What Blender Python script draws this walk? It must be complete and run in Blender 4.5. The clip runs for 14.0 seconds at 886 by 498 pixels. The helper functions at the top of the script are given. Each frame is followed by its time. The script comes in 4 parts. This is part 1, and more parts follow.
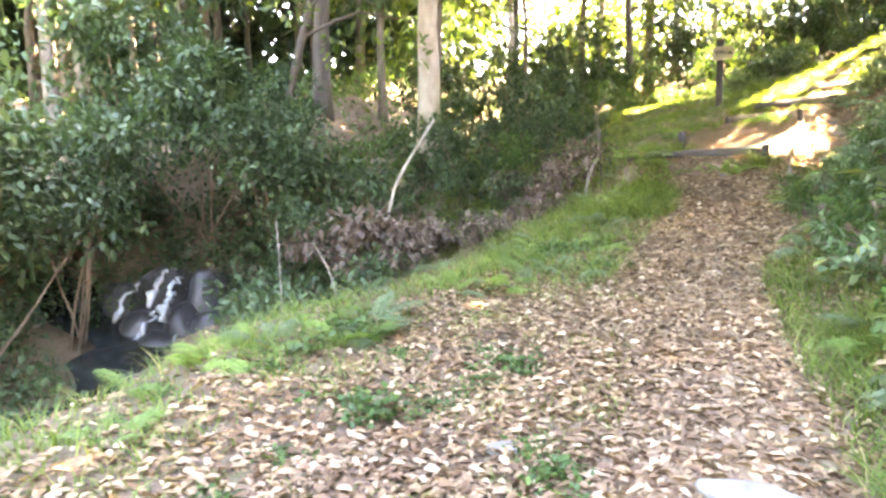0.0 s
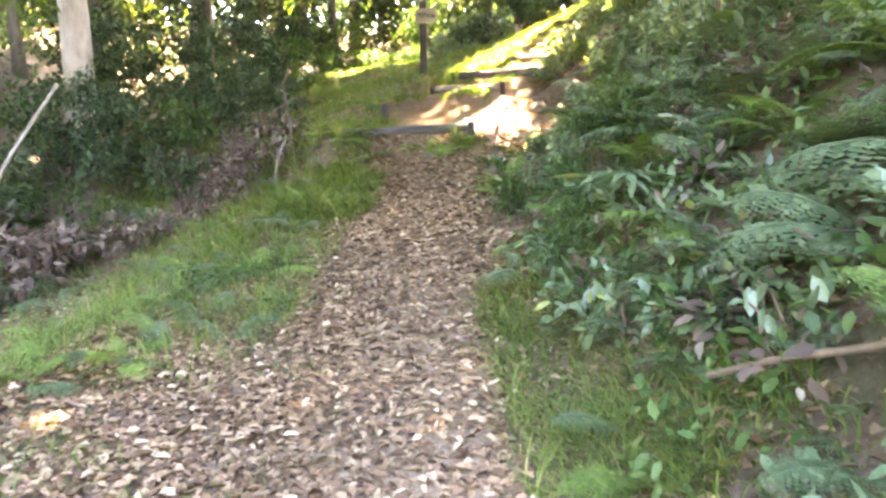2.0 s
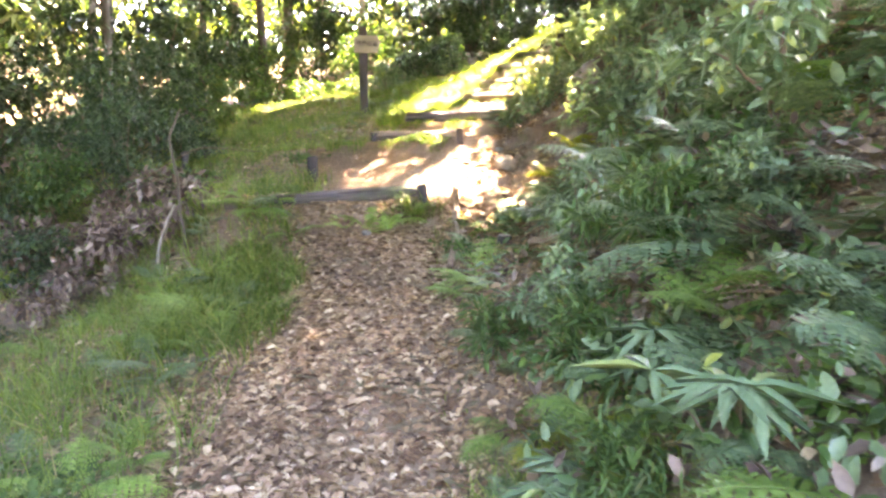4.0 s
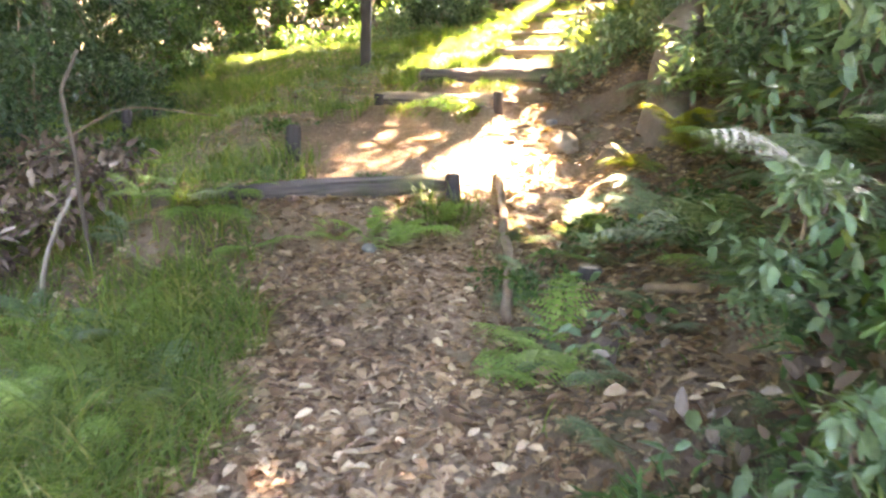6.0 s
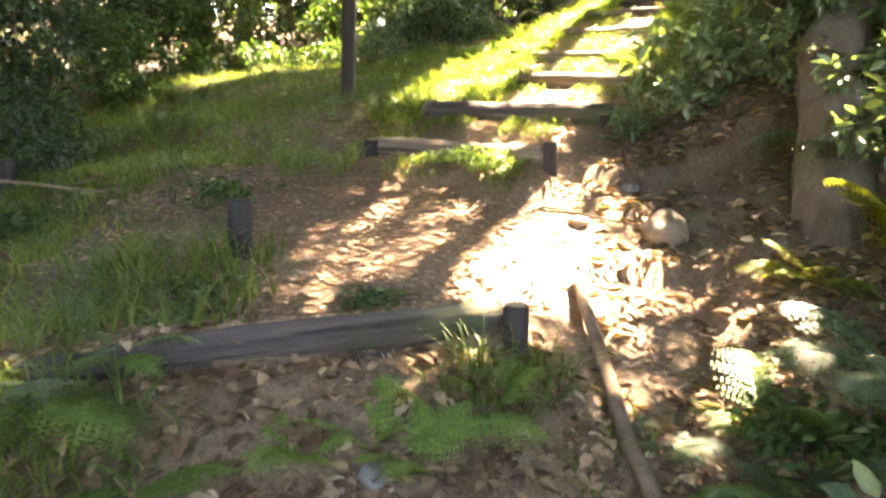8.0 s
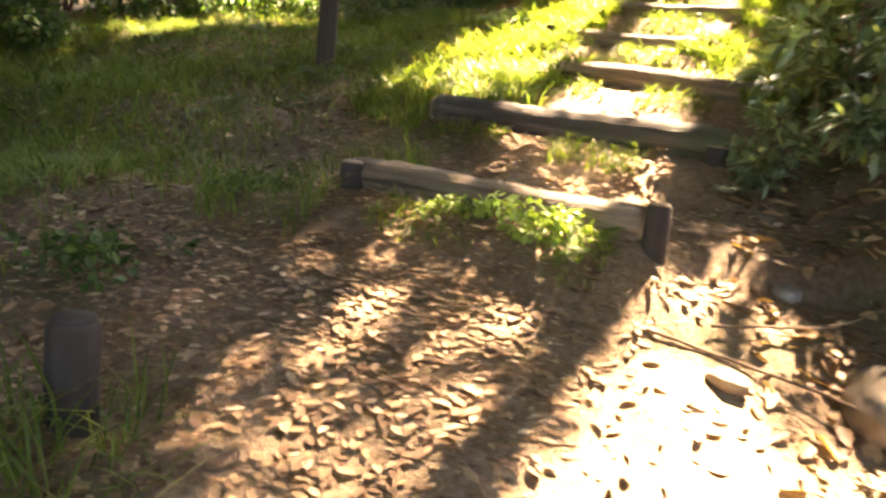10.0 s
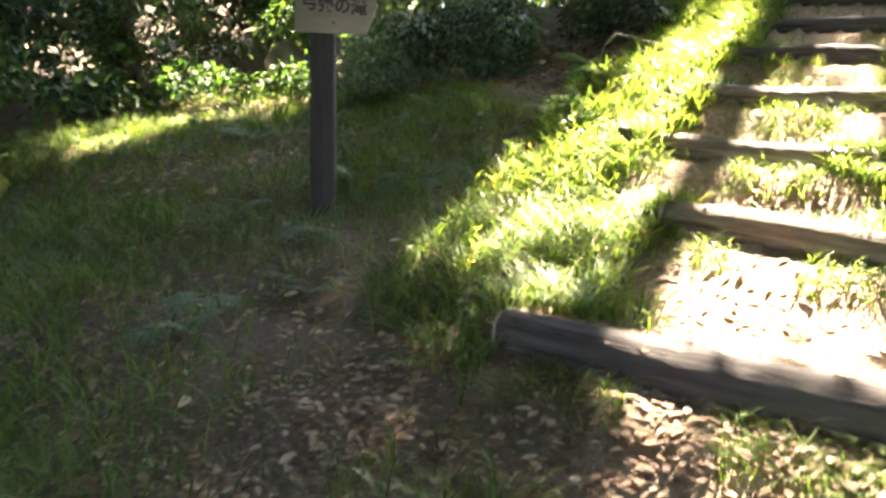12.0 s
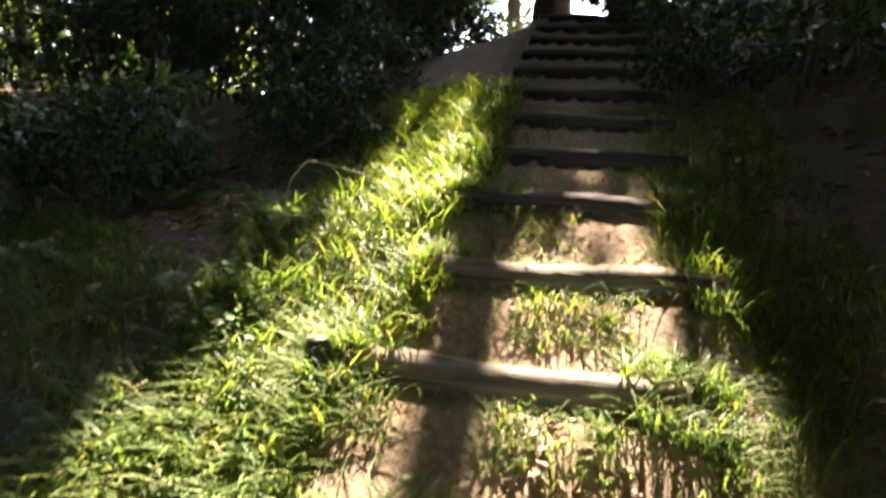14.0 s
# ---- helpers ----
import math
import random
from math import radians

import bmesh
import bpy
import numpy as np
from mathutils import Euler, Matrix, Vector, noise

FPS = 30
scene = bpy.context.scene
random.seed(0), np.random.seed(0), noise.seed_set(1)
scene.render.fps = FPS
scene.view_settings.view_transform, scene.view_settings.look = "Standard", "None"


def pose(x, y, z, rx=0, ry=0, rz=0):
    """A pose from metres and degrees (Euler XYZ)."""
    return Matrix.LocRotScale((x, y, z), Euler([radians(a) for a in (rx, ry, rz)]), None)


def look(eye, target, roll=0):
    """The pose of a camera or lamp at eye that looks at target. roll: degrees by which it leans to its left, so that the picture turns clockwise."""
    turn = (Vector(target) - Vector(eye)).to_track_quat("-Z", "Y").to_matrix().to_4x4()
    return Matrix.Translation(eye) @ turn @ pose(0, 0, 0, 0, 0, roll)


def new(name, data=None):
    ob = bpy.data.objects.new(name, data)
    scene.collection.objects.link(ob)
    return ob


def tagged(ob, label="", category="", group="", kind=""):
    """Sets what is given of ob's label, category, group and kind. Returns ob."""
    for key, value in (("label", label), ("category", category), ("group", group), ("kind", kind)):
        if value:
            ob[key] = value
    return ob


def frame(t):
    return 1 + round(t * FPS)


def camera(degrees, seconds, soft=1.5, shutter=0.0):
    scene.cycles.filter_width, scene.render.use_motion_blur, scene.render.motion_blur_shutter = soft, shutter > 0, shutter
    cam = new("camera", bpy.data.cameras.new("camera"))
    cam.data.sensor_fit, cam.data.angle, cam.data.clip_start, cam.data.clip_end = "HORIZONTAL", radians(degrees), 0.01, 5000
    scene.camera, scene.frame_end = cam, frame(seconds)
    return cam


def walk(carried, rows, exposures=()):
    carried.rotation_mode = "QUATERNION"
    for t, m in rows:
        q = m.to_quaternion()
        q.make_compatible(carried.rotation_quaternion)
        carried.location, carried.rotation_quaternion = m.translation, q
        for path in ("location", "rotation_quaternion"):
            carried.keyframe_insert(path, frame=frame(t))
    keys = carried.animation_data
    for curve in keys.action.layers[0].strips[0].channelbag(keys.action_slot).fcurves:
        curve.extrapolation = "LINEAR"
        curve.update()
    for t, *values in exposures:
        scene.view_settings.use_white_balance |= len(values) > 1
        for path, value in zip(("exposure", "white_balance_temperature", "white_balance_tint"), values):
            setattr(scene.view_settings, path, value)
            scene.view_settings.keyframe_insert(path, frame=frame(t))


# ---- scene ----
cam = camera(65.4, 14.0, 2.6, 0.25)
# seconds, eye x y z, yaw, pitch, roll
PATH = [
    (0, 0.0, 0.0, 1.2, 4.69, -6.54, -1.01),
    (0.5, 0.09, 0.522, 1.268, 3.9, -10.54, -0.09),
    (1, 0.233, 0.735, 1.415, -1.81, -11.19, -1.75),
    (1.5, 0.431, 1.207, 1.434, -15.51, -11.62, -0.5),
    (2, 0.601, 1.67, 1.471, -17.95, -10.43, -0.74),
    (2.5, 0.702, 2.103, 1.615, -17.44, -10.82, 0.02),
    (3, 0.851, 2.539, 1.699, -23.13, -9.2, -3.48),
    (3.5, 1.096, 3.016, 1.784, -23.94, -7.69, 0.84),
    (4, 1.277, 3.633, 1.872, -22.5, -8.75, -0.18),
    (4.2, 1.292, 3.795, 1.875, -22.1, -8.6, -0.15),
    (6.3, 1.917, 6.117, 1.912, -23.12, -12.17, 2.09),
    (6.5, 1.955, 6.327, 1.906, -21.49, -12.52, 0.65),
    (7, 2.039, 6.846, 1.949, -24.67, -11.35, 2.05),
    (7.5, 2.172, 7.355, 2.041, -25.29, -10.59, 2.04),
    (7.7, 2.245, 7.542, 2.079, -25.05, -10.46, 1.87),
    (9.8, 2.88, 9.343, 2.351, -29.66, -11.58, 6.68),
    (10, 2.92, 9.513, 2.361, -27.85, -13.5, 6.85),
    (10.5, 3.031, 9.923, 2.434, -22.06, -12.58, 2.99),
    (11, 3.1, 10.222, 2.589, -22.91, -15.56, 5.22),
    (11.5, 3.246, 10.653, 2.743, -24.78, -17.03, 0.99),
    (12, 3.378, 11.032, 3.068, -26.88, -13.43, 2.23),
    (12.5, 3.695, 11.33, 3.142, -33.35, -12.55, 1.45),
    (13, 4.028, 11.658, 3.227, -33.9, -9.91, 0.73),
    (13.5, 4.317, 12.011, 3.312, -44.76, -12.09, 2.12),
    (14, 4.559, 12.269, 3.464, -49.23, -6.63, 3.11),
]
# seconds, stops: the clip's camera darkens its picture towards the sunlit steps
EXPOSURES = [(0.0, 7.8, 8700, 28), (0.5, 7.6, 9400, 28), (1.5, 7.55, 8500, 29), (2.5, 7.65, 8200, 31), (4.0, 7.65, 7900, 34), (6.5, 7.35, 8000, 28), (7.5, 6.95, 7900, 26), (9.8, 5.95, 9000, 28), (10.0, 5.95, 8900, 28), (10.5, 6.25, 7200, 22), (11.0, 6.3, 6800, 21), (11.5, 6.45, 6800, 22), (12.0, 5.9, 6700, 20), (12.5, 5.0, 6900, 22), (13.5, 4.9, 6700, 24), (14.0, 4.55, 6900, 23)]
walk(cam, [(t, pose(x, y, z, 90 + pitch, 0, yaw) @ pose(0, 0, 0, 0, 0, roll)) for t, x, y, z, yaw, pitch, roll in PATH], EXPOSURES)

# ---------------------------------------------------------------- light
SUN_TO = Vector((0.85 * math.cos(radians(54)), 0.52 * math.cos(radians(54)), math.sin(radians(54)))).normalized()
SUN_AZ = math.atan2(SUN_TO.x, SUN_TO.y)
world = bpy.data.worlds.new("sky")
scene.world = world
world.use_nodes = True
wn = world.node_tree.nodes
sky = wn.new("ShaderNodeTexSky")
sky.sky_type = "NISHITA"
sky.sun_disc = False
sky.sun_elevation = radians(54)
sky.sun_rotation = SUN_AZ
world.node_tree.links.new(sky.outputs[0], wn["Background"].inputs[0])
wn["Background"].inputs[1].default_value = 0.062
sun = new("sun", bpy.data.lights.new("sun", "SUN"))
sun.data.energy = 2.7
sun.data.angle = radians(0.6)
sun.data.color = (1.0, 0.88, 0.66)
sun.matrix_world = look(tuple(SUN_TO * 60), (0, 0, 0))

# ---------------------------------------------------------------- materials


def node_mat(name):
    m = bpy.data.materials.new(name)
    m.use_nodes = True
    nt = m.node_tree
    return m, nt, nt.nodes["Principled BSDF"], nt.nodes["Material Output"]


def ramp(nt, source, stops):
    r = nt.nodes.new("ShaderNodeValToRGB")
    els = r.color_ramp.elements
    while len(els) < len(stops):
        els.new(0.5)
    for e, (p, c) in zip(els, stops):
        e.position, e.color = p, (*c, 1)
    nt.links.new(source, r.inputs[0])
    return r.outputs[0]


def noise_tex(nt, scale, detail=5.0, rough=0.6, stretch=None):
    co = nt.nodes.new("ShaderNodeTexCoord")
    n = nt.nodes.new("ShaderNodeTexNoise")
    n.inputs["Scale"].default_value, n.inputs["Detail"].default_value, n.inputs["Roughness"].default_value = scale, detail, rough
    if stretch:
        mp = nt.nodes.new("ShaderNodeMapping")
        mp.inputs["Scale"].default_value = stretch
        nt.links.new(co.outputs["Object"], mp.inputs[0])
        nt.links.new(mp.outputs[0], n.inputs[0])
    else:
        nt.links.new(co.outputs["Object"], n.inputs[0])
    return n.outputs[0]


def mix_col(nt, fac, a, b, mode="MIX"):
    m = nt.nodes.new("ShaderNodeMix")
    m.data_type, m.blend_type = "RGBA", mode
    for socket, value in ((m.inputs[0], fac), (m.inputs[6], a), (m.inputs[7], b)):
        if isinstance(value, (int, float)):
            socket.default_value = value
        elif isinstance(value, tuple):
            socket.default_value = (*value, 1)
        else:
            nt.links.new(value, socket)
    return m.outputs[2]


def bump(nt, bsdf, height, strength, distance=0.01):
    b = nt.nodes.new("ShaderNodeBump")
    b.inputs["Strength"].default_value, b.inputs["Distance"].default_value = strength, distance
    nt.links.new(height, b.inputs["Height"])
    nt.links.new(b.outputs[0], bsdf.inputs["Normal"])


def leaf_mat(name, stops, rough=0.5, through_light=0.35, spots=0.25, sheen=0.4):
    """Leaves that differ one from another, let some light through, and carry fine blotches."""
    m, nt, p, out = node_mat(name)
    geo = nt.nodes.new("ShaderNodeNewGeometry")
    col = ramp(nt, geo.outputs["Random Per Island"], stops)
    blot = ramp(nt, noise_tex(nt, 45.0, 3.0), [(0.35, (0.62, 0.62, 0.6)), (0.62, (1.1, 1.1, 1.05))])
    col = mix_col(nt, spots * 2, col, blot, "MULTIPLY")
    big = ramp(nt, noise_tex(nt, 0.9, 2.0), [(0.3, (0.7, 0.74, 0.72)), (0.7, (1.15, 1.12, 1.0))])
    col = mix_col(nt, 0.8, col, big, "MULTIPLY")
    nt.links.new(col, p.inputs["Base Color"])
    p.inputs["Roughness"].default_value = rough
    p.inputs["Specular IOR Level"].default_value = sheen
    tr = nt.nodes.new("ShaderNodeBsdfTranslucent")
    nt.links.new(mix_col(nt, 1.0, col, (1.5, 1.45, 0.6), "MULTIPLY"), tr.inputs[0])
    mx = nt.nodes.new("ShaderNodeMixShader")
    mx.inputs[0].default_value = through_light
    nt.links.new(p.outputs[0], mx.inputs[1])
    nt.links.new(tr.outputs[0], mx.inputs[2])
    nt.links.new(mx.outputs[0], out.inputs[0])
    return m


def bark_mat(name, dark, light, scale=9.0, stretch=(1, 1, 0.18), moss=None, depth=0.02, cracks=None):
    m, nt, p, out = node_mat(name)
    n = noise_tex(nt, scale, 7.0, 0.65, stretch)
    col = ramp(nt, n, [(0.3, dark), (0.7, light)])
    col = mix_col(nt, 0.6, col, ramp(nt, noise_tex(nt, 3.0, 3.0), [(0.3, (0.65, 0.65, 0.65)), (0.7, (1.15, 1.12, 1.1))]), "MULTIPLY")
    if cracks:
        col = mix_col(nt, 1.0, col, ramp(nt, noise_tex(nt, 17.0, 3.0, 0.5, cracks), [(0.4, (0.25, 0.23, 0.22)), (0.46, (1, 1, 1))]), "MULTIPLY")
    if moss:
        col = mix_col(nt, ramp(nt, noise_tex(nt, 2.2, 4.0), [(0.5, (0, 0, 0)), (0.66, (0.8, 0.8, 0.8))]), col, moss)
    nt.links.new(col, p.inputs["Base Color"])
    p.inputs["Roughness"].default_value = 0.85
    bump(nt, p, n, 0.8, depth)
    return m


def stone_mat(name, dark, light, rough=0.8, scale=7.0):
    m, nt, p, out = node_mat(name)
    n = noise_tex(nt, scale, 8.0, 0.65)
    col = ramp(nt, n, [(0.3, dark), (0.68, light)])
    nt.links.new(col, p.inputs["Base Color"])
    p.inputs["Roughness"].default_value = rough
    bump(nt, p, n, 0.6, 0.02)
    return m


GREEN = leaf_mat("green_leaf", [(0.0, (0.03, 0.075, 0.022)), (0.5, (0.05, 0.115, 0.035)), (0.9, (0.085, 0.16, 0.05)), (1.0, (0.14, 0.16, 0.05))])
DEEP = leaf_mat("deep_green_leaf", [(0.0, (0.022, 0.05, 0.026)), (0.6, (0.042, 0.084, 0.04)), (1.0, (0.08, 0.125, 0.06))], 0.42, 0.22, 0.25, 0.25)
PALE = leaf_mat("pale_green_leaf", [(0.0, (0.09, 0.16, 0.09)), (0.6, (0.135, 0.215, 0.13)), (0.95, (0.2, 0.285, 0.18)), (1.0, (0.34, 0.38, 0.1))], 0.3, 0.3, 0.25, 0.5)
FERN = leaf_mat("fern_leaf", [(0.0, (0.09, 0.175, 0.048)), (0.6, (0.145, 0.25, 0.07)), (1.0, (0.21, 0.31, 0.1))], 0.5, 0.42)
FERN_DEEP = leaf_mat("dark_fern_leaf", [(0.0, (0.075, 0.135, 0.08)), (0.6, (0.118, 0.19, 0.108)), (1.0, (0.2, 0.27, 0.165))], 0.38, 0.35, 0.25, 0.5)
FERN_YELLOW = leaf_mat("yellow_green_fern_leaf", [(0.0, (0.16, 0.2, 0.03)), (0.6, (0.24, 0.28, 0.04)), (1.0, (0.33, 0.3, 0.05))], 0.55, 0.45)
GRASS = leaf_mat("grass_blade", [(0.0, (0.062, 0.115, 0.034)), (0.5, (0.12, 0.195, 0.056)), (0.85, (0.195, 0.268, 0.08)), (0.94, (0.23, 0.25, 0.09)), (1.0, (0.38, 0.32, 0.2))], 0.5, 0.45, 0.25, 0.3)
LITTER = leaf_mat("dry_leaf", [(0.0, (0.1, 0.058, 0.038)), (0.3, (0.185, 0.112, 0.074)), (0.6, (0.305, 0.2, 0.137)), (0.88, (0.42, 0.295, 0.21)), (1.0, (0.62, 0.49, 0.39))], 0.6, 0.15, 0.3, 0.3)
FERN_BRIGHT = leaf_mat("bright_fern_leaf", [(0.0, (0.15, 0.26, 0.075)), (0.6, (0.22, 0.35, 0.105)), (1.0, (0.3, 0.42, 0.15))], 0.5, 0.4)
WITHERED = leaf_mat("withered_leaf", [(0.0, (0.05, 0.033, 0.027)), (0.6, (0.12, 0.085, 0.07)), (0.9, (0.2, 0.15, 0.13)), (1.0, (0.4, 0.33, 0.3))], 0.7, 0.1)
CANOPY = leaf_mat("canopy_leaf", [(0.0, (0.04, 0.08, 0.02)), (0.6, (0.08, 0.13, 0.03)), (1.0, (0.16, 0.19, 0.045))], 0.5, 0.45)
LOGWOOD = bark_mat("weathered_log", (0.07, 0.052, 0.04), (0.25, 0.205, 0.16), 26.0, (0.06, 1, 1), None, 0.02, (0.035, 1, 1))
LOGDARK = bark_mat("dark_log", (0.024, 0.021, 0.022), (0.115, 0.098, 0.092), 26.0, (0.06, 1, 1), (0.05, 0.065, 0.03), 0.02, (0.035, 1, 1))
POSTWOOD = bark_mat("dark_post_wood", (0.015, 0.013, 0.014), (0.05, 0.044, 0.043), 14.0, (1, 1, 0.1), None, 0.006)
BARK = bark_mat("grey_brown_bark", (0.05, 0.04, 0.03), (0.19, 0.155, 0.12), 8.0, (1, 1, 0.2), (0.06, 0.085, 0.035))
BARK_PALE = bark_mat("pale_smooth_bark", (0.2, 0.16, 0.12), (0.46, 0.4, 0.33), 3.0, (1, 1, 0.35))
BARK_DARK = bark_mat("dark_bark", (0.025, 0.02, 0.016), (0.1, 0.08, 0.06), 9.0, (1, 1, 0.2))
DEADWOOD = bark_mat("bleached_deadwood", (0.13, 0.11, 0.09), (0.33, 0.3, 0.25), 12.0, (1, 1, 0.2), None, 0.006)
TWIGWOOD = bark_mat("brown_twig", (0.07, 0.045, 0.03), (0.22, 0.16, 0.11), 14.0, (1, 1, 0.3), None, 0.005)
CUTWOOD = bark_mat("cut_wood", (0.22, 0.17, 0.12), (0.42, 0.35, 0.27), 20.0, (1, 1, 1), None, 0.004)
STONE = stone_mat("grey_stone", (0.1, 0.095, 0.095), (0.27, 0.265, 0.26))
SANDSTONE = stone_mat("buff_stone", (0.09, 0.072, 0.05), (0.24, 0.19, 0.135))
WETROCK = stone_mat("wet_black_rock", (0.008, 0.008, 0.01), (0.05, 0.05, 0.055), 0.45, 4.0)


def ground_mat():
    """Leaf mould and brown soil; sandy packed earth where the path is trodden and, wider, at its sunlit patch."""
    m, nt, p, out = node_mat("forest_soil")
    fine = noise_tex(nt, 38.0, 8.0, 0.7)
    broad = noise_tex(nt, 1.7, 5.0, 0.6)
    soil = ramp(nt, fine, [(0.3, (0.075, 0.052, 0.037)), (0.52, (0.16, 0.115, 0.08)), (0.72, (0.27, 0.205, 0.15))])
    sand = ramp(nt, fine, [(0.3, (0.17, 0.115, 0.075)), (0.52, (0.36, 0.265, 0.185)), (0.72, (0.52, 0.41, 0.3))])
    at = nt.nodes.new("ShaderNodeAttribute")
    at.attribute_name = "trodden"
    col = mix_col(nt, at.outputs["Fac"], soil, sand)
    col = mix_col(nt, 0.7, col, ramp(nt, broad, [(0.3, (0.62, 0.6, 0.58)), (0.7, (1.15, 1.1, 1.02))]), "MULTIPLY")
    moss = mix_col(nt, ramp(nt, noise_tex(nt, 3.1, 6.0), [(0.52, (0, 0, 0)), (0.62, (0.55, 0.55, 0.55))]), col, (0.06, 0.085, 0.025))
    col = mix_col(nt, at.outputs["Fac"], moss, col)
    nt.links.new(col, p.inputs["Base Color"])
    p.inputs["Roughness"].default_value = 0.92
    bump(nt, p, fine, 0.9, 0.03)
    return m


SOIL = ground_mat()

# ---------------------------------------------------------------- shape helpers
rng = np.random.default_rng(7)


def mesh_of(name, verts, faces, mat, smooth=False):
    """A mesh from arrays; all faces have the same number of corners."""
    verts, faces = np.asarray(verts, np.float32), np.asarray(faces, np.int32)
    me = bpy.data.meshes.new(name)
    k = faces.shape[1]
    me.vertices.add(len(verts))
    me.vertices.foreach_set("co", verts.ravel())
    me.loops.add(faces.size)
    me.loops.foreach_set("vertex_index", faces.ravel())
    me.polygons.add(len(faces))
    me.polygons.foreach_set("loop_start", np.arange(0, faces.size, k, dtype=np.int32))
    if smooth:
        me.polygons.foreach_set("use_smooth", np.ones(len(faces), bool))
    me.materials.append(mat)
    me.update(calc_edges=True)
    return me


def part(name, bm, material, parent, label=""):
    """One mesh object under a thing; bm is a bmesh, a mesh or a pair of arrays."""
    if isinstance(bm, tuple):
        me = mesh_of(name, bm[0], bm[1], material, len(bm) > 2)
    elif isinstance(bm, bpy.types.Mesh):
        me = bm
    else:
        me = bpy.data.meshes.new(name)
        bm.to_mesh(me)
        bm.free()
        me.materials.append(material)
    ob = new(name, me)
    if parent:
        ob.parent = parent
    if label:
        tagged(ob, label)
    return ob


def joined(pieces):
    vs, fs, n = [], [], 0
    for piece in pieces:
        vs.append(piece[0])
        fs.append(np.asarray(piece[1]) + n)
        n += len(piece[0])
    return np.concatenate(vs), np.concatenate(fs)


def unit(a):
    return a / np.maximum(np.linalg.norm(a, axis=-1, keepdims=True), 1e-9)


def leaves(pos, way, up, length, width, fold=0.25, droop=0.12):
    """Pointed leaves, folded along the midrib: six corners and four triangles each."""
    pos, way, up = np.asarray(pos, float), unit(np.asarray(way, float)), np.asarray(up, float)
    side = unit(np.cross(way, up))
    up = np.cross(side, way)
    L, W = np.asarray(length, float)[:, None] * np.ones((len(pos), 1)), np.asarray(width, float)[:, None] * np.ones((len(pos), 1))
    rows = []
    for a, b, c in ((0, 0, 0), (0.3, 0.46, 0.0), (0.68, 0.4, -0.5), (1, 0, -1), (0.68, -0.4, -0.5), (0.3, -0.46, 0.0)):
        rows.append(pos + way * L * a + side * W * b + up * (abs(b) * W * fold + c * L * droop))
    v = np.stack(rows, 1).reshape(-1, 3)
    f = np.array([[0, 1, 2], [0, 2, 3], [0, 3, 4], [0, 4, 5]])
    return v, (np.arange(len(pos))[:, None, None] * 6 + f[None]).reshape(-1, 3)


def blades(pos, head, length, width, bend):
    """Arching grass blades of seven corners and five triangles."""
    pos, n = np.asarray(pos, float), len(pos)
    out = np.stack([np.cos(head), np.sin(head), np.zeros(n)], 1)
    side = np.stack([-np.sin(head), np.cos(head), np.zeros(n)], 1)
    zed = np.array([0, 0, 1.0])
    rows = []
    for s, w in ((0, 1.0), (0.4, 0.9), (0.75, 0.6), (1.0, 0.0)):
        lean = (bend * s * s)[:, None] * length[:, None]
        rise = (s - 0.42 * bend * s * s)[:, None] * length[:, None]
        c = pos + out * lean + zed * rise
        rows += [c + side * (w * width / 2)[:, None], c - side * (w * width / 2)[:, None]] if w else [c]
    v = np.stack(rows, 1).reshape(-1, 3)
    f = np.array([[0, 1, 3], [0, 3, 2], [2, 3, 5], [2, 5, 4], [4, 5, 6]])
    return v, (np.arange(n)[:, None, None] * 7 + f[None]).reshape(-1, 3)


def tube(points, radii, sides=8, rough=0.0, seed=0, caps=True):
    """A round, uneven limb along points, closed at both ends; triangles."""
    r = np.random.default_rng(seed)
    p = np.asarray(points, float)
    rad = np.asarray(radii, float) * np.ones(len(p))
    way = unit(np.gradient(p, axis=0))
    ref = np.array([0.0, 0, 1]) if abs(way[0, 2]) < 0.8 else np.array([1.0, 0, 0])
    a = unit(np.cross(way, ref))
    b = np.cross(way, a)
    ang = np.linspace(0, 2 * np.pi, sides, endpoint=False)
    lobes = 1 + rough * (np.sin(ang * 3 + r.uniform(0, 6)) * 0.5 + r.normal(0, 0.35, (len(p), sides)))
    ring = p[:, None] + (a[:, None] * np.cos(ang)[None, :, None] + b[:, None] * np.sin(ang)[None, :, None]) * (rad[:, None] * lobes)[..., None]
    v = ring.reshape(-1, 3)
    i, j = np.meshgrid(np.arange(len(p) - 1), np.arange(sides), indexing="ij")
    k = (j + 1) % sides
    q = np.stack([i * sides + j, i * sides + k, (i + 1) * sides + k, (i + 1) * sides + j], -1).reshape(-1, 4)
    f = np.concatenate([q[:, [0, 2, 1]], q[:, [0, 3, 2]]])
    if caps:
        n = len(v)
        v = np.concatenate([v, p[:1] - way[:1] * rad[0] * 0.15, p[-1:] + way[-1:] * rad[-1] * 0.15])
        s = np.arange(sides)
        e = (len(p) - 1) * sides
        f = np.concatenate([f, np.stack([np.full(sides, n), s, (s + 1) % sides], 1), np.stack([np.full(sides, n + 1), e + (s + 1) % sides, e + s], 1)])
    return v, f


def curve(a, b, n, sag=0.0, wobble=0.0, seed=0):
    r = np.random.default_rng(seed)
    s = np.linspace(0, 1, n)[:, None]
    a, b = np.asarray(a, float), np.asarray(b, float)
    p = a + (b - a) * s
    p[:, 2] += sag * np.sin(np.pi * s[:, 0])
    w = r.normal(0, wobble, (n, 3))
    w[0] = w[-1] = 0
    return p + w


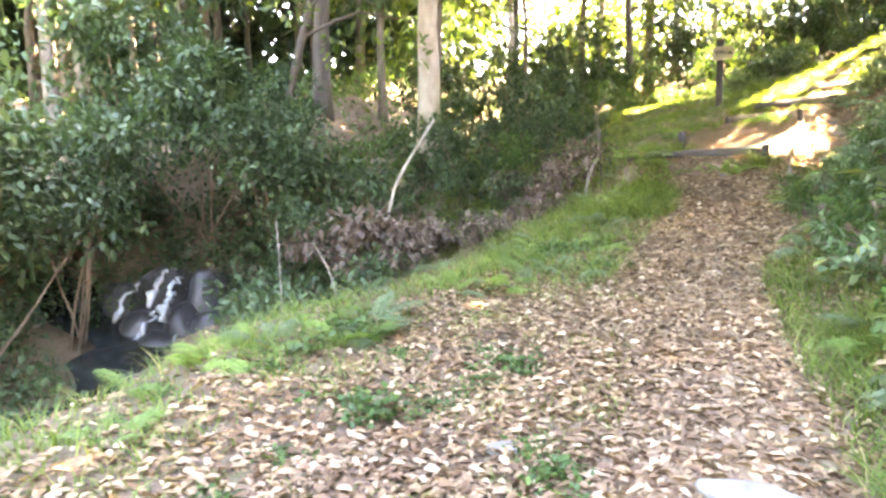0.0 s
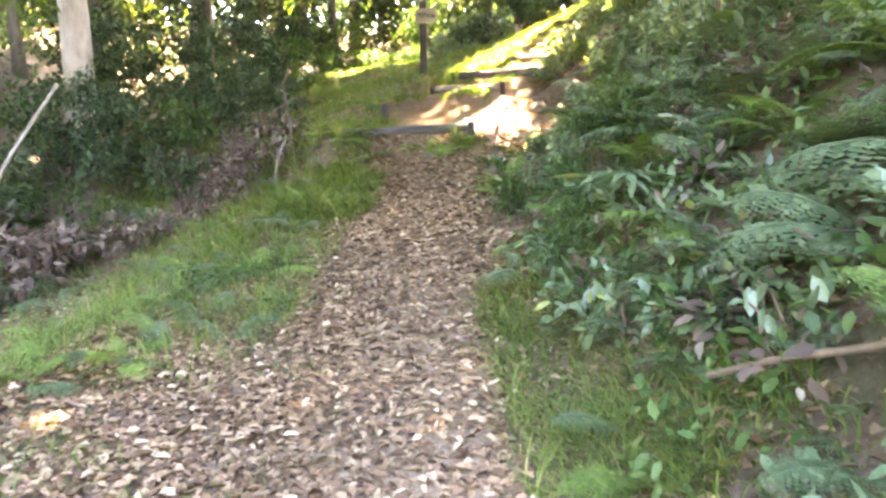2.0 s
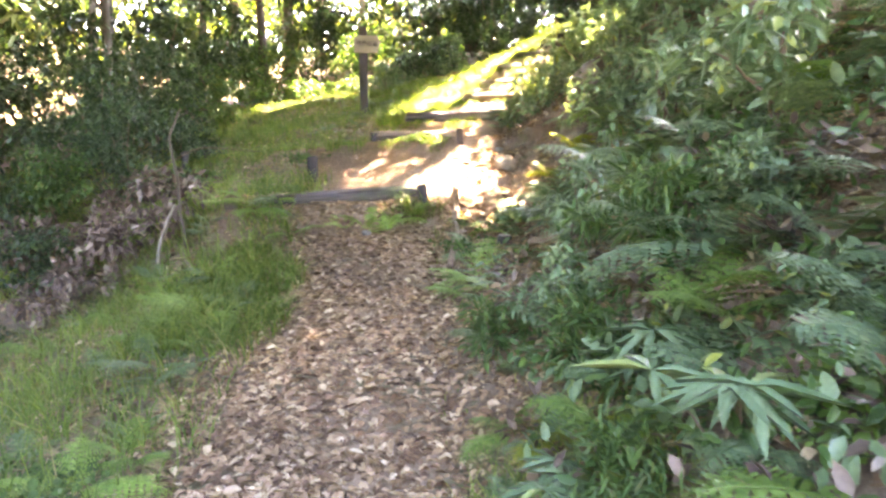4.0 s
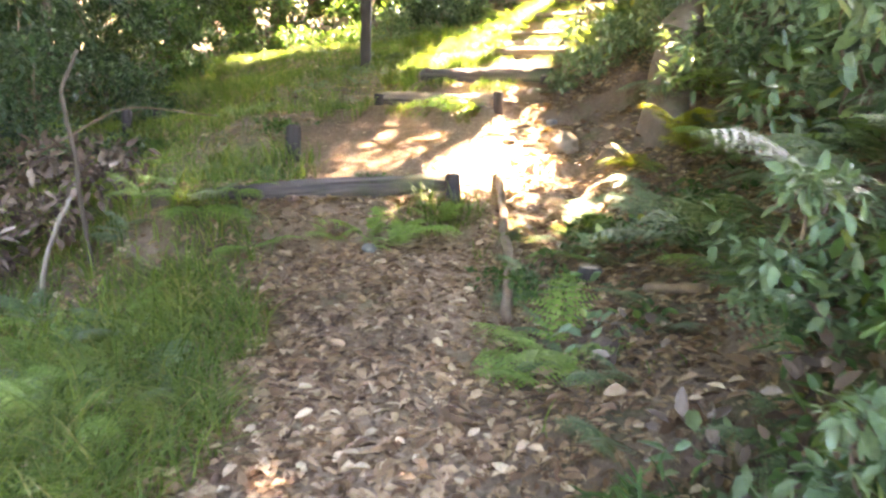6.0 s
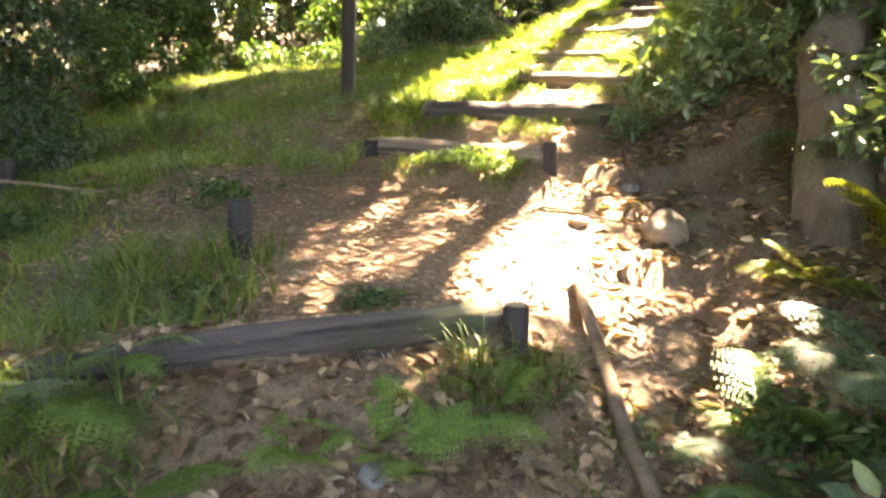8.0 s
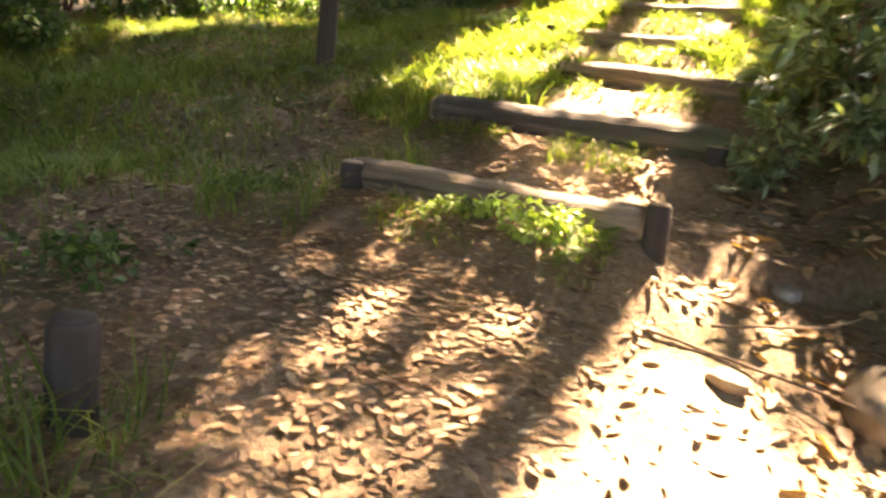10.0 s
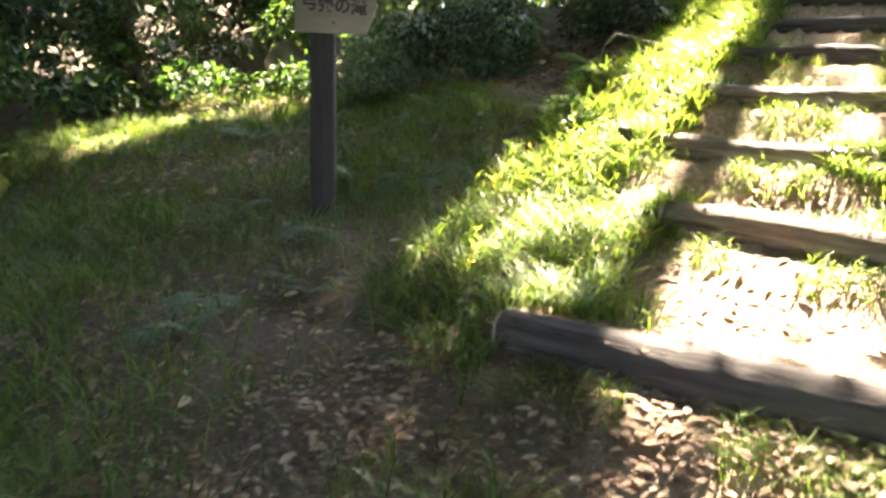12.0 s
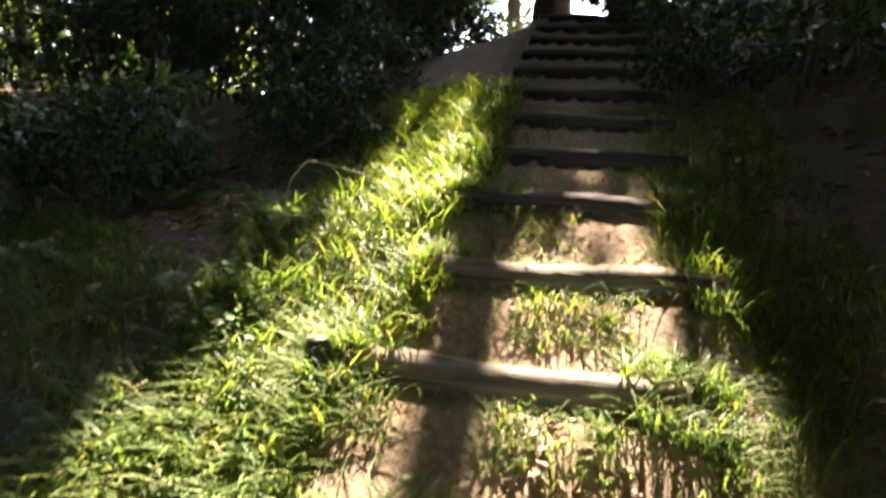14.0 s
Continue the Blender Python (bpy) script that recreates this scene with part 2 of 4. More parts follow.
# ---------------------------------------------------------------- the lie of the land
STAIR = np.array([0.866, 0.5])
KNOTS = [(-2.6, -14, -0.6), (-0.75, -4, -0.2), (0.12, 0, 0.0), (0.98, 3.5, 0.17), (1.55, 5.6, 0.28), (2.2, 7.4, 0.54), (2.7, 8.7, 0.76),
         (3.15, 9.8, 1.1), (3.6, 10.8, 1.48), (4.25, 11.75, 1.82), (5.05, 12.4, 2.12), (5.95, 13.0, 2.45), (6.45, 13.32, 2.72), (6.95, 13.63, 2.98), (7.43, 13.92, 3.24)]
# logs of the lower steps: both ends, top and radius
LOGS = [(1.84, 10.2, 3.66, 10.06, 1.42, 0.07), (3.92, 12.26, 4.66, 11.33, 2.02, 0.072), (4.64, 13.02, 5.5, 11.75, 2.3, 0.085), (5.69, 13.36, 6.3, 12.2, 2.58, 0.078),
        (6.1, 13.98, 6.64, 13.04, 2.85, 0.068), (6.56, 14.04, 7.2, 13.15, 3.13, 0.066), (7.08, 14.38, 7.58, 13.4, 3.38, 0.064)]
UPPER = []
for i in range(8):
    base, rise = np.array((7.43, 13.94)) + STAIR * (0.5 + 0.64 * i), 3.34 + 0.245 * i
    UPPER.append((*(base + STAIR * 0.12), rise + 0.27))
    KNOTS.append((*(base + STAIR * 0.1), rise + 0.14))
STEPS = LOGS + [(x - 0.29, y + 0.502, x + 0.29, y - 0.502, z, 0.064) for x, y, z in UPPER]
KNOTS += [(15.5, 18.6, 5.5), (24.0, 23.5, 6.2), (60.0, 44.0, 8.5)]
KNOTS = np.array(KNOTS)


def along(x, y):
    """Where a place lies by the path: how far along it (by the path's own y), how far to its right, and the path's height there."""
    p = np.stack([np.asarray(x, float), np.asarray(y, float)], -1)
    best = np.full(p.shape[:-1], 1e9)
    ys, off, zs = np.zeros_like(best), np.zeros_like(best), np.zeros_like(best)
    for a, b in zip(KNOTS[:-1], KNOTS[1:]):
        d = b[:2] - a[:2]
        s = np.clip(((p - a[:2]) @ d) / (d @ d), 0, 1)
        q = p - (a[:2] + s[..., None] * d)
        dist = np.hypot(q[..., 0], q[..., 1])
        hit = dist < best
        best = np.where(hit, dist, best)
        right = np.sign(d[1] * q[..., 0] - d[0] * q[..., 1])
        off = np.where(hit, dist * right, off)
        ys = np.where(hit, a[1] + s * (b[1] - a[1]), ys)
        zs = np.where(hit, a[2] + s * (b[2] - a[2]), zs)
    return ys, off, zs


def lump(x, y):
    return 0.035 * np.sin(2.1 * x + 0.7 * y) * np.sin(1.7 * y - 0.4 * x) + 0.02 * np.sin(5.3 * x + 1.1) * np.sin(4.7 * y) + 0.012 * np.sin(11 * x) * np.sin(9.7 * y + 2)


def height(x, y):
    ys, d, z = along(x, y)
    # bank on the path's right
    start = np.interp(ys, [0, 4, 8, 9.5, 11, 13, 16], [0.75, 0.75, 0.6, 1.1, 1.4, 0.85, 0.7])
    steep = np.interp(ys, [-4, 0, 4, 8, 9.5, 11, 13, 16], [0.6, 0.8, 0.85, 0.75, 0.5, 0.55, 0.6, 0.7])
    over = np.maximum(d - start, 0)
    z = z + steep * np.minimum(over, 3.2) + 0.1 * np.clip(over - 3.2, 0, 30) + np.where(over > 0, 0.1 * np.sin(3 * x) * np.sin(2.6 * y) * np.minimum(over, 1), 0)
    # ground that falls to the stream on its left
    start = np.interp(ys, [0, 4, 6, 9, 11, 13], [2.7, 2.8, 1.3, 1.0, 1.3, 0.5])
    fall = np.interp(ys, [0, 4, 6, 9, 11, 12.2, 13, 14.5, 18], [0.62, 0.6, 0.24, 0.26, 0.2, 0.05, 0.0, 0.2, 0.3])
    under = np.maximum(-d - start, 0)
    z = z - 0.85 * np.exp(-((x + 5.0) / 2.0) ** 2 - ((y - 8.0) / 3.2) ** 2)  # hollow of the stream
    z = z + 0.5 * np.clip(y - 9.9 - 0.25 * (x + 5.0), 0, 3.2) * np.clip((-1.5 - x) / 2.0, 0, 1)  # far side of the hollow
    z = z - fall * np.minimum(under, 3.6) + 0.12 * np.maximum(under - 9.0, 0)
    z = z + lump(x, y) * np.where(np.abs(d) < 0.6, 0.35, 1.0)
    # each log holds back a tread of earth
    for ax, ay, bx, by, top, rad in STEPS:
        wx, wy = bx - ax, by - ay
        size = math.hypot(wx, wy)
        u = ((x - ax) * wx + (y - ay) * wy) / size**2
        n = (-wy * (x - ax) + wx * (y - ay)) / size
        near = np.clip((u * size + 0.22) * 5, 0, 1) * np.clip((size + 0.2 - u * size) * 5, 0, 1)
        above = near * np.clip(1.6 - n / 0.28, 0, 1) * (n > -0.02)
        z = np.where(above > 0, z + above * np.clip(top - 0.03 - z, -0.25, 0.3), z)
        below = near * np.clip(1.5 + n / 0.25, 0, 1) * (n <= -0.02)
        z = np.where(below > 0, z + below * np.clip(top - 1.75 * rad - z, -0.2, 0.25), z)
    return z


def ground(x, y):
    return float(height(np.array([x]), np.array([y]))[0])


def on_ground(xy):
    return np.column_stack([xy, height(xy[:, 0], xy[:, 1])])


# sunlit spots of the ground: middle, half length along the sun's heading, half width across it
SPOTS = ((4.3, 10.52, 0.66, 0.36), (5.0, 9.66, 0.45, 0.24), (6.0, 13.5, 0.95, 0.95), (5.25, 13.57, 0.65, 0.42), (6.35, 12.55, 0.5, 0.35), (5.85, 12.62, 0.4, 0.25), (5.93, 14.0, 1.1, 0.38), (7.1, 14.76, 1.6, 0.42), (6.23, 12.94, 0.75, 0.5),
         (4.9, 18.3, 1.1, 0.8), (3.2, 17.3, 0.9, 0.4), (5.5, 19.8, 0.9, 0.6), (2.95, 7.75, 0.02, 0.02))
# spots where thin foliage lets about half of the sun by
THIN = ((3.74, 11.33, 1.0, 0.5), (4.35, 11.85, 0.45, 0.3), (4.5, 11.5, 0.35, 0.25), (1.33, 9.6, 0.3, 0.2), (7.0, 13.4, 0.5, 0.3))
SUN_WAY = np.array((0.853, 0.522))


def inside(x, y, spots, margin=0.0):
    hit = np.zeros(np.shape(x), bool)
    for cx, cy, half, wide in spots:
        a = (x - cx) * SUN_WAY[0] + (y - cy) * SUN_WAY[1]
        b = (y - cy) * SUN_WAY[0] - (x - cx) * SUN_WAY[1]
        hit |= (a / (half + margin)) ** 2 + (b / (wide + margin)) ** 2 < 1
    return hit


def lit(x, y):
    """Where sun falls through the gaps of the crowns onto the ground."""
    return inside(x, y, SPOTS)


def grid_axis(lo, hi, fine_lo, fine_hi, fine, coarse):
    a = np.arange(fine_lo, fine_hi, fine)
    down = fine_lo - np.cumsum(np.geomspace(fine, coarse, 60))
    up = fine_hi + np.cumsum(np.geomspace(fine, coarse, 60))
    return np.concatenate([[lo], down[down > lo][::-1], a, up[up < hi], [hi]])


def build_ground():
    gx, gy = grid_axis(-900, 900, -4.0, 10.5, 0.07, 14.0), grid_axis(-900, 900, -1.5, 17.5, 0.07, 14.0)
    X, Y = np.meshgrid(gx, gy, indexing="ij")
    Z = height(X, Y)
    far = np.clip((np.hypot(X - 3, Y - 8) - 45) / 60, 0, 1)
    Z = Z * (1 - far) + 4.0 * far
    n, k = X.shape
    i, j = np.meshgrid(np.arange(n - 1), np.arange(k - 1), indexing="ij")
    a = i * k + j
    f = np.stack([a, a + k, a + k + 1, a + 1], -1).reshape(-1, 4)
    me = mesh_of("ground", np.stack([X, Y, Z], -1).reshape(-1, 3), f, SOIL, True)
    ys, d, _ = along(X, Y)
    half = np.interp(ys, [0, 4, 8, 11, 13, 16], [0.62, 0.5, 0.5, 1.15, 0.7, 0.45])
    trod = np.clip(1.35 - np.abs(d - np.interp(ys, [8, 10, 12], [0, 0.3, 0])) / half, 0, 1) * np.clip(0.7 + 0.6 * np.sin(3.1 * X + Y) * np.sin(2.3 * Y), 0.25, 1)
    at = me.attributes.new("trodden", "FLOAT", "POINT")
    at.data.foreach_set("value", trod.ravel().astype(np.float32))
    return tagged(new("ground", me), "brown forest soil with a trodden sandy footpath", "ground", kind="structure")


build_ground()

# ---------------------------------------------------------------- log steps


def log_step(log, mat, seed, stakes=(), label="weathered round log laid across the path as a step", under=False, tip=0.0):
    """A round log with split, sawn ends, and the stakes that hold it; its own x runs along it. tip: how much higher its far end lies."""
    ax, ay, bx, by, top, radius = log
    size = math.hypot(bx - ax, by - ay)
    thing = new("log_step")
    thing.matrix_world = pose((ax + bx) / 2, (ay + by) / 2, top - 2 * radius, 0, -math.degrees(math.atan2(tip, size)), math.degrees(math.atan2(by - ay, bx - ax)))
    r = np.random.default_rng(seed)
    s = np.linspace(-0.5, 0.5, 26)
    p = np.column_stack([s * size, 0.012 * np.sin(5 * s + seed) + r.normal(0, 0.0015, 26), radius + 0.008 * np.sin(7 * s + 2 * seed) + r.normal(0, 0.0015, 26)])
    rad = radius * (1 + 0.045 * np.sin(9 * s + seed) + r.normal(0, 0.008, 26))
    rad[[0, -1]] *= 0.93
    part("log", mesh_of("log", *tube(p, rad, 22, 0.055, seed), mat, True), mat, thing)
    for s_ in (-1, 1):
        c = np.array((s_ * (size / 2 + 0.006), 0, radius))
        part("cut_end", tube([c - (0.004 * s_, 0, 0), c + (0.008 * s_, 0, 0)], radius * 0.86, 18, 0.03, seed), CUTWOOD, thing, "sawn end grain of the log")
    if under:
        p2 = np.column_stack([s * size * 0.62 - 0.12, np.full(26, -0.07), np.full(26, -radius * 0.55)])
        part("lower_log", mesh_of("lower_log", *tube(p2, radius * 0.72, 14, 0.05, seed + 3), mat, True), mat, thing, "half-buried second log beneath")
    back = thing.matrix_world.inverted()
    for x, y, high, wide in stakes:
        g = ground(x, y) - 0.15
        pts = [back @ Vector(q) for q in ((x, y, g), (x + 0.004, y, (g + high) / 2), (x, y + 0.006, high - 0.012), (x, y + 0.006, high))]
        st = part("stake", mesh_of("stake", *tube(pts, [wide, wide, wide * 0.98, wide * 0.86], 12, 0.04, seed + 9), POSTWOOD, True), POSTWOOD, thing, "dark round stake driven in beside the log")
        part("stake_top", tube([back @ Vector((x, y + 0.006, high + 0.002)), back @ Vector((x, y + 0.006, high + 0.006))], wide * 0.85, 12, 0.02, seed), CUTWOOD, st)
    return tagged(thing, label, "log step", "log steps of the trail")


log_step(LOGS[0], LOGDARK, 1, [(3.68, 9.95, 1.47, 0.05)], "dark blue-grey round log across the trail, grass growing over it", True, 0.12)
log_step(LOGS[1], LOGWOOD, 2, [(4.655, 11.25, 2.04, 0.044), (3.88, 12.2, 2.0, 0.05)], "pale weathered log step, sunlit, with a stake at each end")
log_step(LOGS[2], LOGDARK, 3, [(5.4, 11.72, 2.22, 0.05)], "dark brown log step with a mossy underside")
log_step(LOGS[3], LOGWOOD, 4, (), "sun-bleached log step in bright light", tip=-0.05)
log_step(LOGS[4], LOGWOOD, 5, [(6.02, 14.06, 2.87, 0.045)], "weathered log step with grass along its foot")
log_step(LOGS[5], LOGWOOD, 6, (), "weathered log step half in shade")
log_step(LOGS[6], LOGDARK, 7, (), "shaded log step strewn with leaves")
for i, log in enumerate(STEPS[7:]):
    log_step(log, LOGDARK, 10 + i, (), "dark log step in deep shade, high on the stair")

# ---------------------------------------------------------------- sign, stakes, stones, sticks


def box(lo, hi, bevel=0.004):
    bm = bmesh.new()
    bmesh.ops.create_cube(bm, size=1.0)
    for v in bm.verts:
        v.co = [l + (h - l) * (c + 0.5) for l, h, c in zip(lo, hi, v.co)]
    bmesh.ops.bevel(bm, geom=bm.edges[:], offset=bevel, segments=1, affect="EDGES")
    return bm


def lettering(name, words, size, mat, parent, where):
    """Flat letters as a mesh."""
    cu = bpy.data.curves.new(name, "FONT")
    cu.body, cu.size, cu.align_x, cu.align_y, cu.extrude, cu.offset = words, size, "CENTER", "CENTER", 0.0006, 0.0035
    tmp = bpy.data.objects.new(name, cu)
    scene.collection.objects.link(tmp)
    me = bpy.data.meshes.new_from_object(tmp.evaluated_get(bpy.context.evaluated_depsgraph_get()))
    bpy.data.objects.remove(tmp)
    me.materials.clear()
    me.materials.append(mat)
    ob = new(name, me)
    ob.parent = parent
    ob.matrix_local = where
    return ob


SIGNBOARD = bark_mat("painted_sign_board", (0.16, 0.15, 0.12), (0.27, 0.25, 0.2), 6.0, (0.2, 1, 1), None, 0.003)
INK, nt_, p_, o_ = node_mat("black_sign_paint")
p_.inputs["Base Color"].default_value = (0.02, 0.018, 0.016, 1)
p_.inputs["Roughness"].default_value = 0.6


def signpost():
    thing = new("signpost")
    thing.matrix_world = pose(4.49, 14.72, 2.45, 0, 0, -24)
    part("post", box((-0.065, -0.045, -0.25), (0.065, 0.045, 1.27), 0.008), POSTWOOD, thing, "square dark timber post")
    bm = bmesh.new()
    prof = [(-0.225, 0.0), (0.2, 0.0), (0.27, 0.17), (0.2, 0.31), (-0.225, 0.31)]
    back = [bm.verts.new((x, -0.05, z)) for x, z in prof]
    front = [bm.verts.new((x, -0.08, z)) for x, z in prof]
    bm.faces.new(front)
    bm.faces.new(back[::-1])
    for i in range(5):
        bm.faces.new((front[i], back[i], back[(i + 1) % 5], front[(i + 1) % 5]))
    bmesh.ops.recalc_face_normals(bm, faces=bm.faces[:])
    bmesh.ops.bevel(bm, geom=bm.edges[:], offset=0.004, segments=1, affect="EDGES")
    board = part("board", bm, SIGNBOARD, thing, "cream painted arrow board with four black characters")
    board.location = (0.058, -0.007, 0.852)
    board.scale = (0.86, 0.86, 0.86)
    for i, sign in enumerate("弓張の滝"):
        lettering("character", sign, 0.098, INK, board, pose(-0.137 + 0.098 * i, -0.0815, 0.165 - 0.006 * i, 90, 0, 0))
    part("small_mark", box((0.0, -0.082, 0.052), (0.012, -0.0805, 0.07), 0.0003), INK, board)
    return tagged(thing, "wooden waymark post with a cream arrow board, in grass", "signpost")


signpost()


def rock(name, x, y, size, mat, seed, label, category="stone", sink=0.3, z=None):
    bm = bmesh.new()
    bmesh.ops.create_icosphere(bm, subdivisions=3, radius=1.0)
    for v in bm.verts:
        c = v.co.copy()
        w = 1 + 0.28 * noise.noise(c * 1.1 + Vector((seed * 7.3, 0, 0))) + 0.1 * noise.noise(c * 3.1 + Vector((0, seed * 3.1, 0)))
        v.co = Vector((c.x * size[0], c.y * size[1], c.z * size[2])) * w
    for f in bm.faces:
        f.smooth = True
    ob = part(name, bm, mat, None)
    ob.matrix_world = pose(x, y, (ground(x, y) if z is None else z) + size[2] * (1 - 2 * sink), 0, 0, seed * 47)
    return tagged(ob, label, category)


rock("stone", 4.88, 10.5, (0.19, 0.12, 0.1), SANDSTONE, 1, "rounded buff stone beside the sunlit path", sink=0.38)
rock("stone", 3.02, 9.66, (0.055, 0.045, 0.03), STONE, 2, "small pale blue-grey stone on the path")
rock("stone", 0.86, 2.1, (0.27, 0.11, 0.07), STONE, 3, "long grey stone bedded in the path", sink=0.35)
rock("stone", 5.46, 19.2, (0.3, 0.25, 0.34), SANDSTONE, 4, "pale upright boulder among sunlit weeds", sink=0.2)
rock("stone", 5.05, 11.0, (0.06, 0.05, 0.03), STONE, 5, "small grey stone at the foot of the bank")
rock("stone", 4.5, 10.72, (0.06, 0.05, 0.03), SANDSTONE, 6, "small buff stone in leaf litter")
rock("stone", 0.02, 2.65, (0.09, 0.05, 0.02), STONE, 8, "flat grey stone under dry leaves")


def stub(x, y, top, radius, label, seed, cap=POSTWOOD):
    thing = new("wooden_stub")
    g = ground(x, y)
    thing.location = (x, y, g)
    part("shaft", mesh_of("shaft", *tube([(0, 0, -0.12), (0, 0, (top - g) * 0.5), (0.004, 0, top - g - 0.015), (0.004, 0, top - g)], [radius * 1.03, radius, radius, radius * 0.85], 12, 0.06, seed), POSTWOOD, True), POSTWOOD, thing)
    part("cut_top", tube([(0.004, 0, top - g + 0.002), (0.004, 0, top - g + 0.007)], radius * 0.85, 12, 0.03, seed), cap, thing)
    return tagged(thing, label, "stub")


stub(2.88, 11.25, 1.72, 0.06, "short dark wooden stub standing in the grass", 1)
stub(3.95, 8.74, 1.1, 0.065, "low dark sawn stub with a pale cut top among ferns", 2, CUTWOOD)
stub(1.95, 13.6, ground(1.95, 13.6) + 0.25, 0.06, "broken dark stub in long grass", 3)
stub(1.65, 13.4, ground(1.65, 13.4) + 0.22, 0.05, "broken dark stub in long grass", 4)


def stick(name, points, r0, r1, mat, label, seed=0, forks=()):
    p = np.asarray(points, float)
    thing = new(name)
    thing.location = p[0]
    n = 5 * len(p)
    t = np.linspace(0, len(p) - 1, n)
    q = np.column_stack([np.interp(t, np.arange(len(p)), p[:, k]) for k in range(3)]) - p[0]
    q[1:-1] = (q[:-2] + 2 * q[1:-1] + q[2:]) / 4
    q[1:-1] += np.random.default_rng(seed).normal(0, r0 * 0.15, (n - 2, 3))
    part("stem", mesh_of("stem", *tube(q, np.linspace(r0, r1, n), 9, 0.12, seed), mat, True), mat, thing)
    for fp in forks:
        fp = np.asarray(fp, float) - p[0]
        part("side_twig", mesh_of("side_twig", *tube(fp, np.linspace(r1 * 1.2, r1 * 0.5, len(fp)), 6, 0.1, seed + 1), mat, True), mat, thing)
    return tagged(thing, label, "branch")


def gz(x, y, up):
    return (x, y, ground(x, y) + up)


stick("fallen_pole", [gz(4.2, 10.3, 0.04), gz(3.93, 9.7, 0.045), gz(3.68, 9.15, 0.05), gz(3.42, 8.65, 0.05)], 0.026, 0.03, TWIGWOOD, "straight brown pole lying along the path's edge", 1)
stick("dead_branch", [(1.21, 10.05, ground(1.21, 10.05) - 0.03), (1.23, 10.1, 0.7), (1.27, 10.1, 0.99), (1.36, 10.12, 1.22), (1.42, 10.12, 1.34)], 0.018, 0.012, DEADWOOD, "crooked bleached dead branch standing in the grass", 2)
stick("dead_branch", [(1.5, 10.2, ground(1.5, 10.2) - 0.03), (1.47, 10.2, 1.2), (1.45, 10.18, 1.6), (1.4, 10.2, 1.9), (1.5, 10.2, 2.15)], 0.015, 0.01, BARK_DARK, "crooked dark dead branch standing in the brush", 22)
stick("leaning_pole", [(-1.68, 9.0, ground(-1.68, 9.0) - 0.05), (-1.39, 9.26, 1.03), (-1.14, 9.53, 1.47), (-0.9, 9.8, 1.9)], 0.02, 0.018, DEADWOOD, "pale bare pole leaning over dead brush", 3)
stick("bank_log", [(3.91, 8.24, 1.12), (4.03, 7.97, 1.18), (4.15, 7.66, 1.26), (4.35, 7.3, 1.36)], 0.022, 0.028, TWIGWOOD, "yellow-brown dead limb lying on the fern bank", 4)
stick("bank_limb", [gz(2.12, 3.55, 0.12), gz(2.22, 3.25, 0.16), gz(2.3, 3.0, 0.12), gz(2.42, 2.75, 0.16)], 0.011, 0.014, TWIGWOOD, "brown broken limb under pale broad leaves", 5)
stick("dry_stalk", [(6.6, 15.1, 2.95), (6.66, 15.12, 3.36), (6.78, 15.13, 3.47), (6.93, 15.12, 3.45), (7.1, 14.97, 3.4)], 0.006, 0.003, DEADWOOD, "arching dry stalk over sunlit grass", 7)
stick("arching_cane", [gz(0.6, 11.0, 0.02), gz(1.1, 11.2, 0.5), gz(1.7, 11.3, 0.62), gz(2.3, 11.1, 0.4)], 0.009, 0.005, TWIGWOOD, "thin arching cane over the grass", 8)
stick("twig", [gz(4.6, 10.9, 0.03), gz(4.95, 10.75, 0.05), gz(5.3, 10.7, 0.03)], 0.006, 0.003, TWIGWOOD, "dry twig on sunlit ground", 10)
stick("twig", [gz(4.45, 11.0, 0.02), gz(4.75, 10.5, 0.06), gz(4.8, 10.2, 0.02)], 0.006, 0.003, TWIGWOOD, "dry twig on sunlit ground", 11)
stick("twig", [gz(-0.7, 2.9, 0.02), gz(-0.45, 3.1, 0.1), gz(-0.3, 3.4, 0.16)], 0.004, 0.003, TWIGWOOD, "pale dry twig in leaf litter", 12)
stick("weed_stalk", [gz(-1.7, 5.2, 0.0), gz(-1.72, 5.25, 0.6), gz(-1.75, 5.3, 1.0)], 0.006, 0.003, DEADWOOD, "thin dry weed stalk by the stream bank", 13)
stick("weed_stalk", [gz(-1.25, 5.3, 0.0), gz(-1.35, 5.35, 0.4), gz(-1.5, 5.45, 0.75)], 0.006, 0.003, DEADWOOD, "thin dry weed stalk by the stream bank", 14)

# ---------------------------------------------------------------- waterfall and stream hollow
WATER, nt_, p_, o_ = node_mat("falling_water")
p_.inputs["Roughness"].default_value = 0.25
p_.inputs["Base Color"].default_value = (0.75, 0.8, 0.84, 1)
nt_.links.new(ramp(nt_, noise_tex(nt_, 6.0, 6.0, 0.7, (3, 3, 0.5)), [(0.36, (0.2, 0.23, 0.26)), (0.64, (0.45, 0.48, 0.5))]), p_.inputs["Base Color"])
POOL, nt_, p_, o_ = node_mat("dark_pool_water")
p_.inputs["Base Color"].default_value = (0.015, 0.018, 0.017, 1)
p_.inputs["Roughness"].default_value = 0.08
bump(nt_, p_, noise_tex(nt_, 5.0, 4.0), 0.3, 0.02)
FX, FY = -4.85, 9.75
fz = -1.15
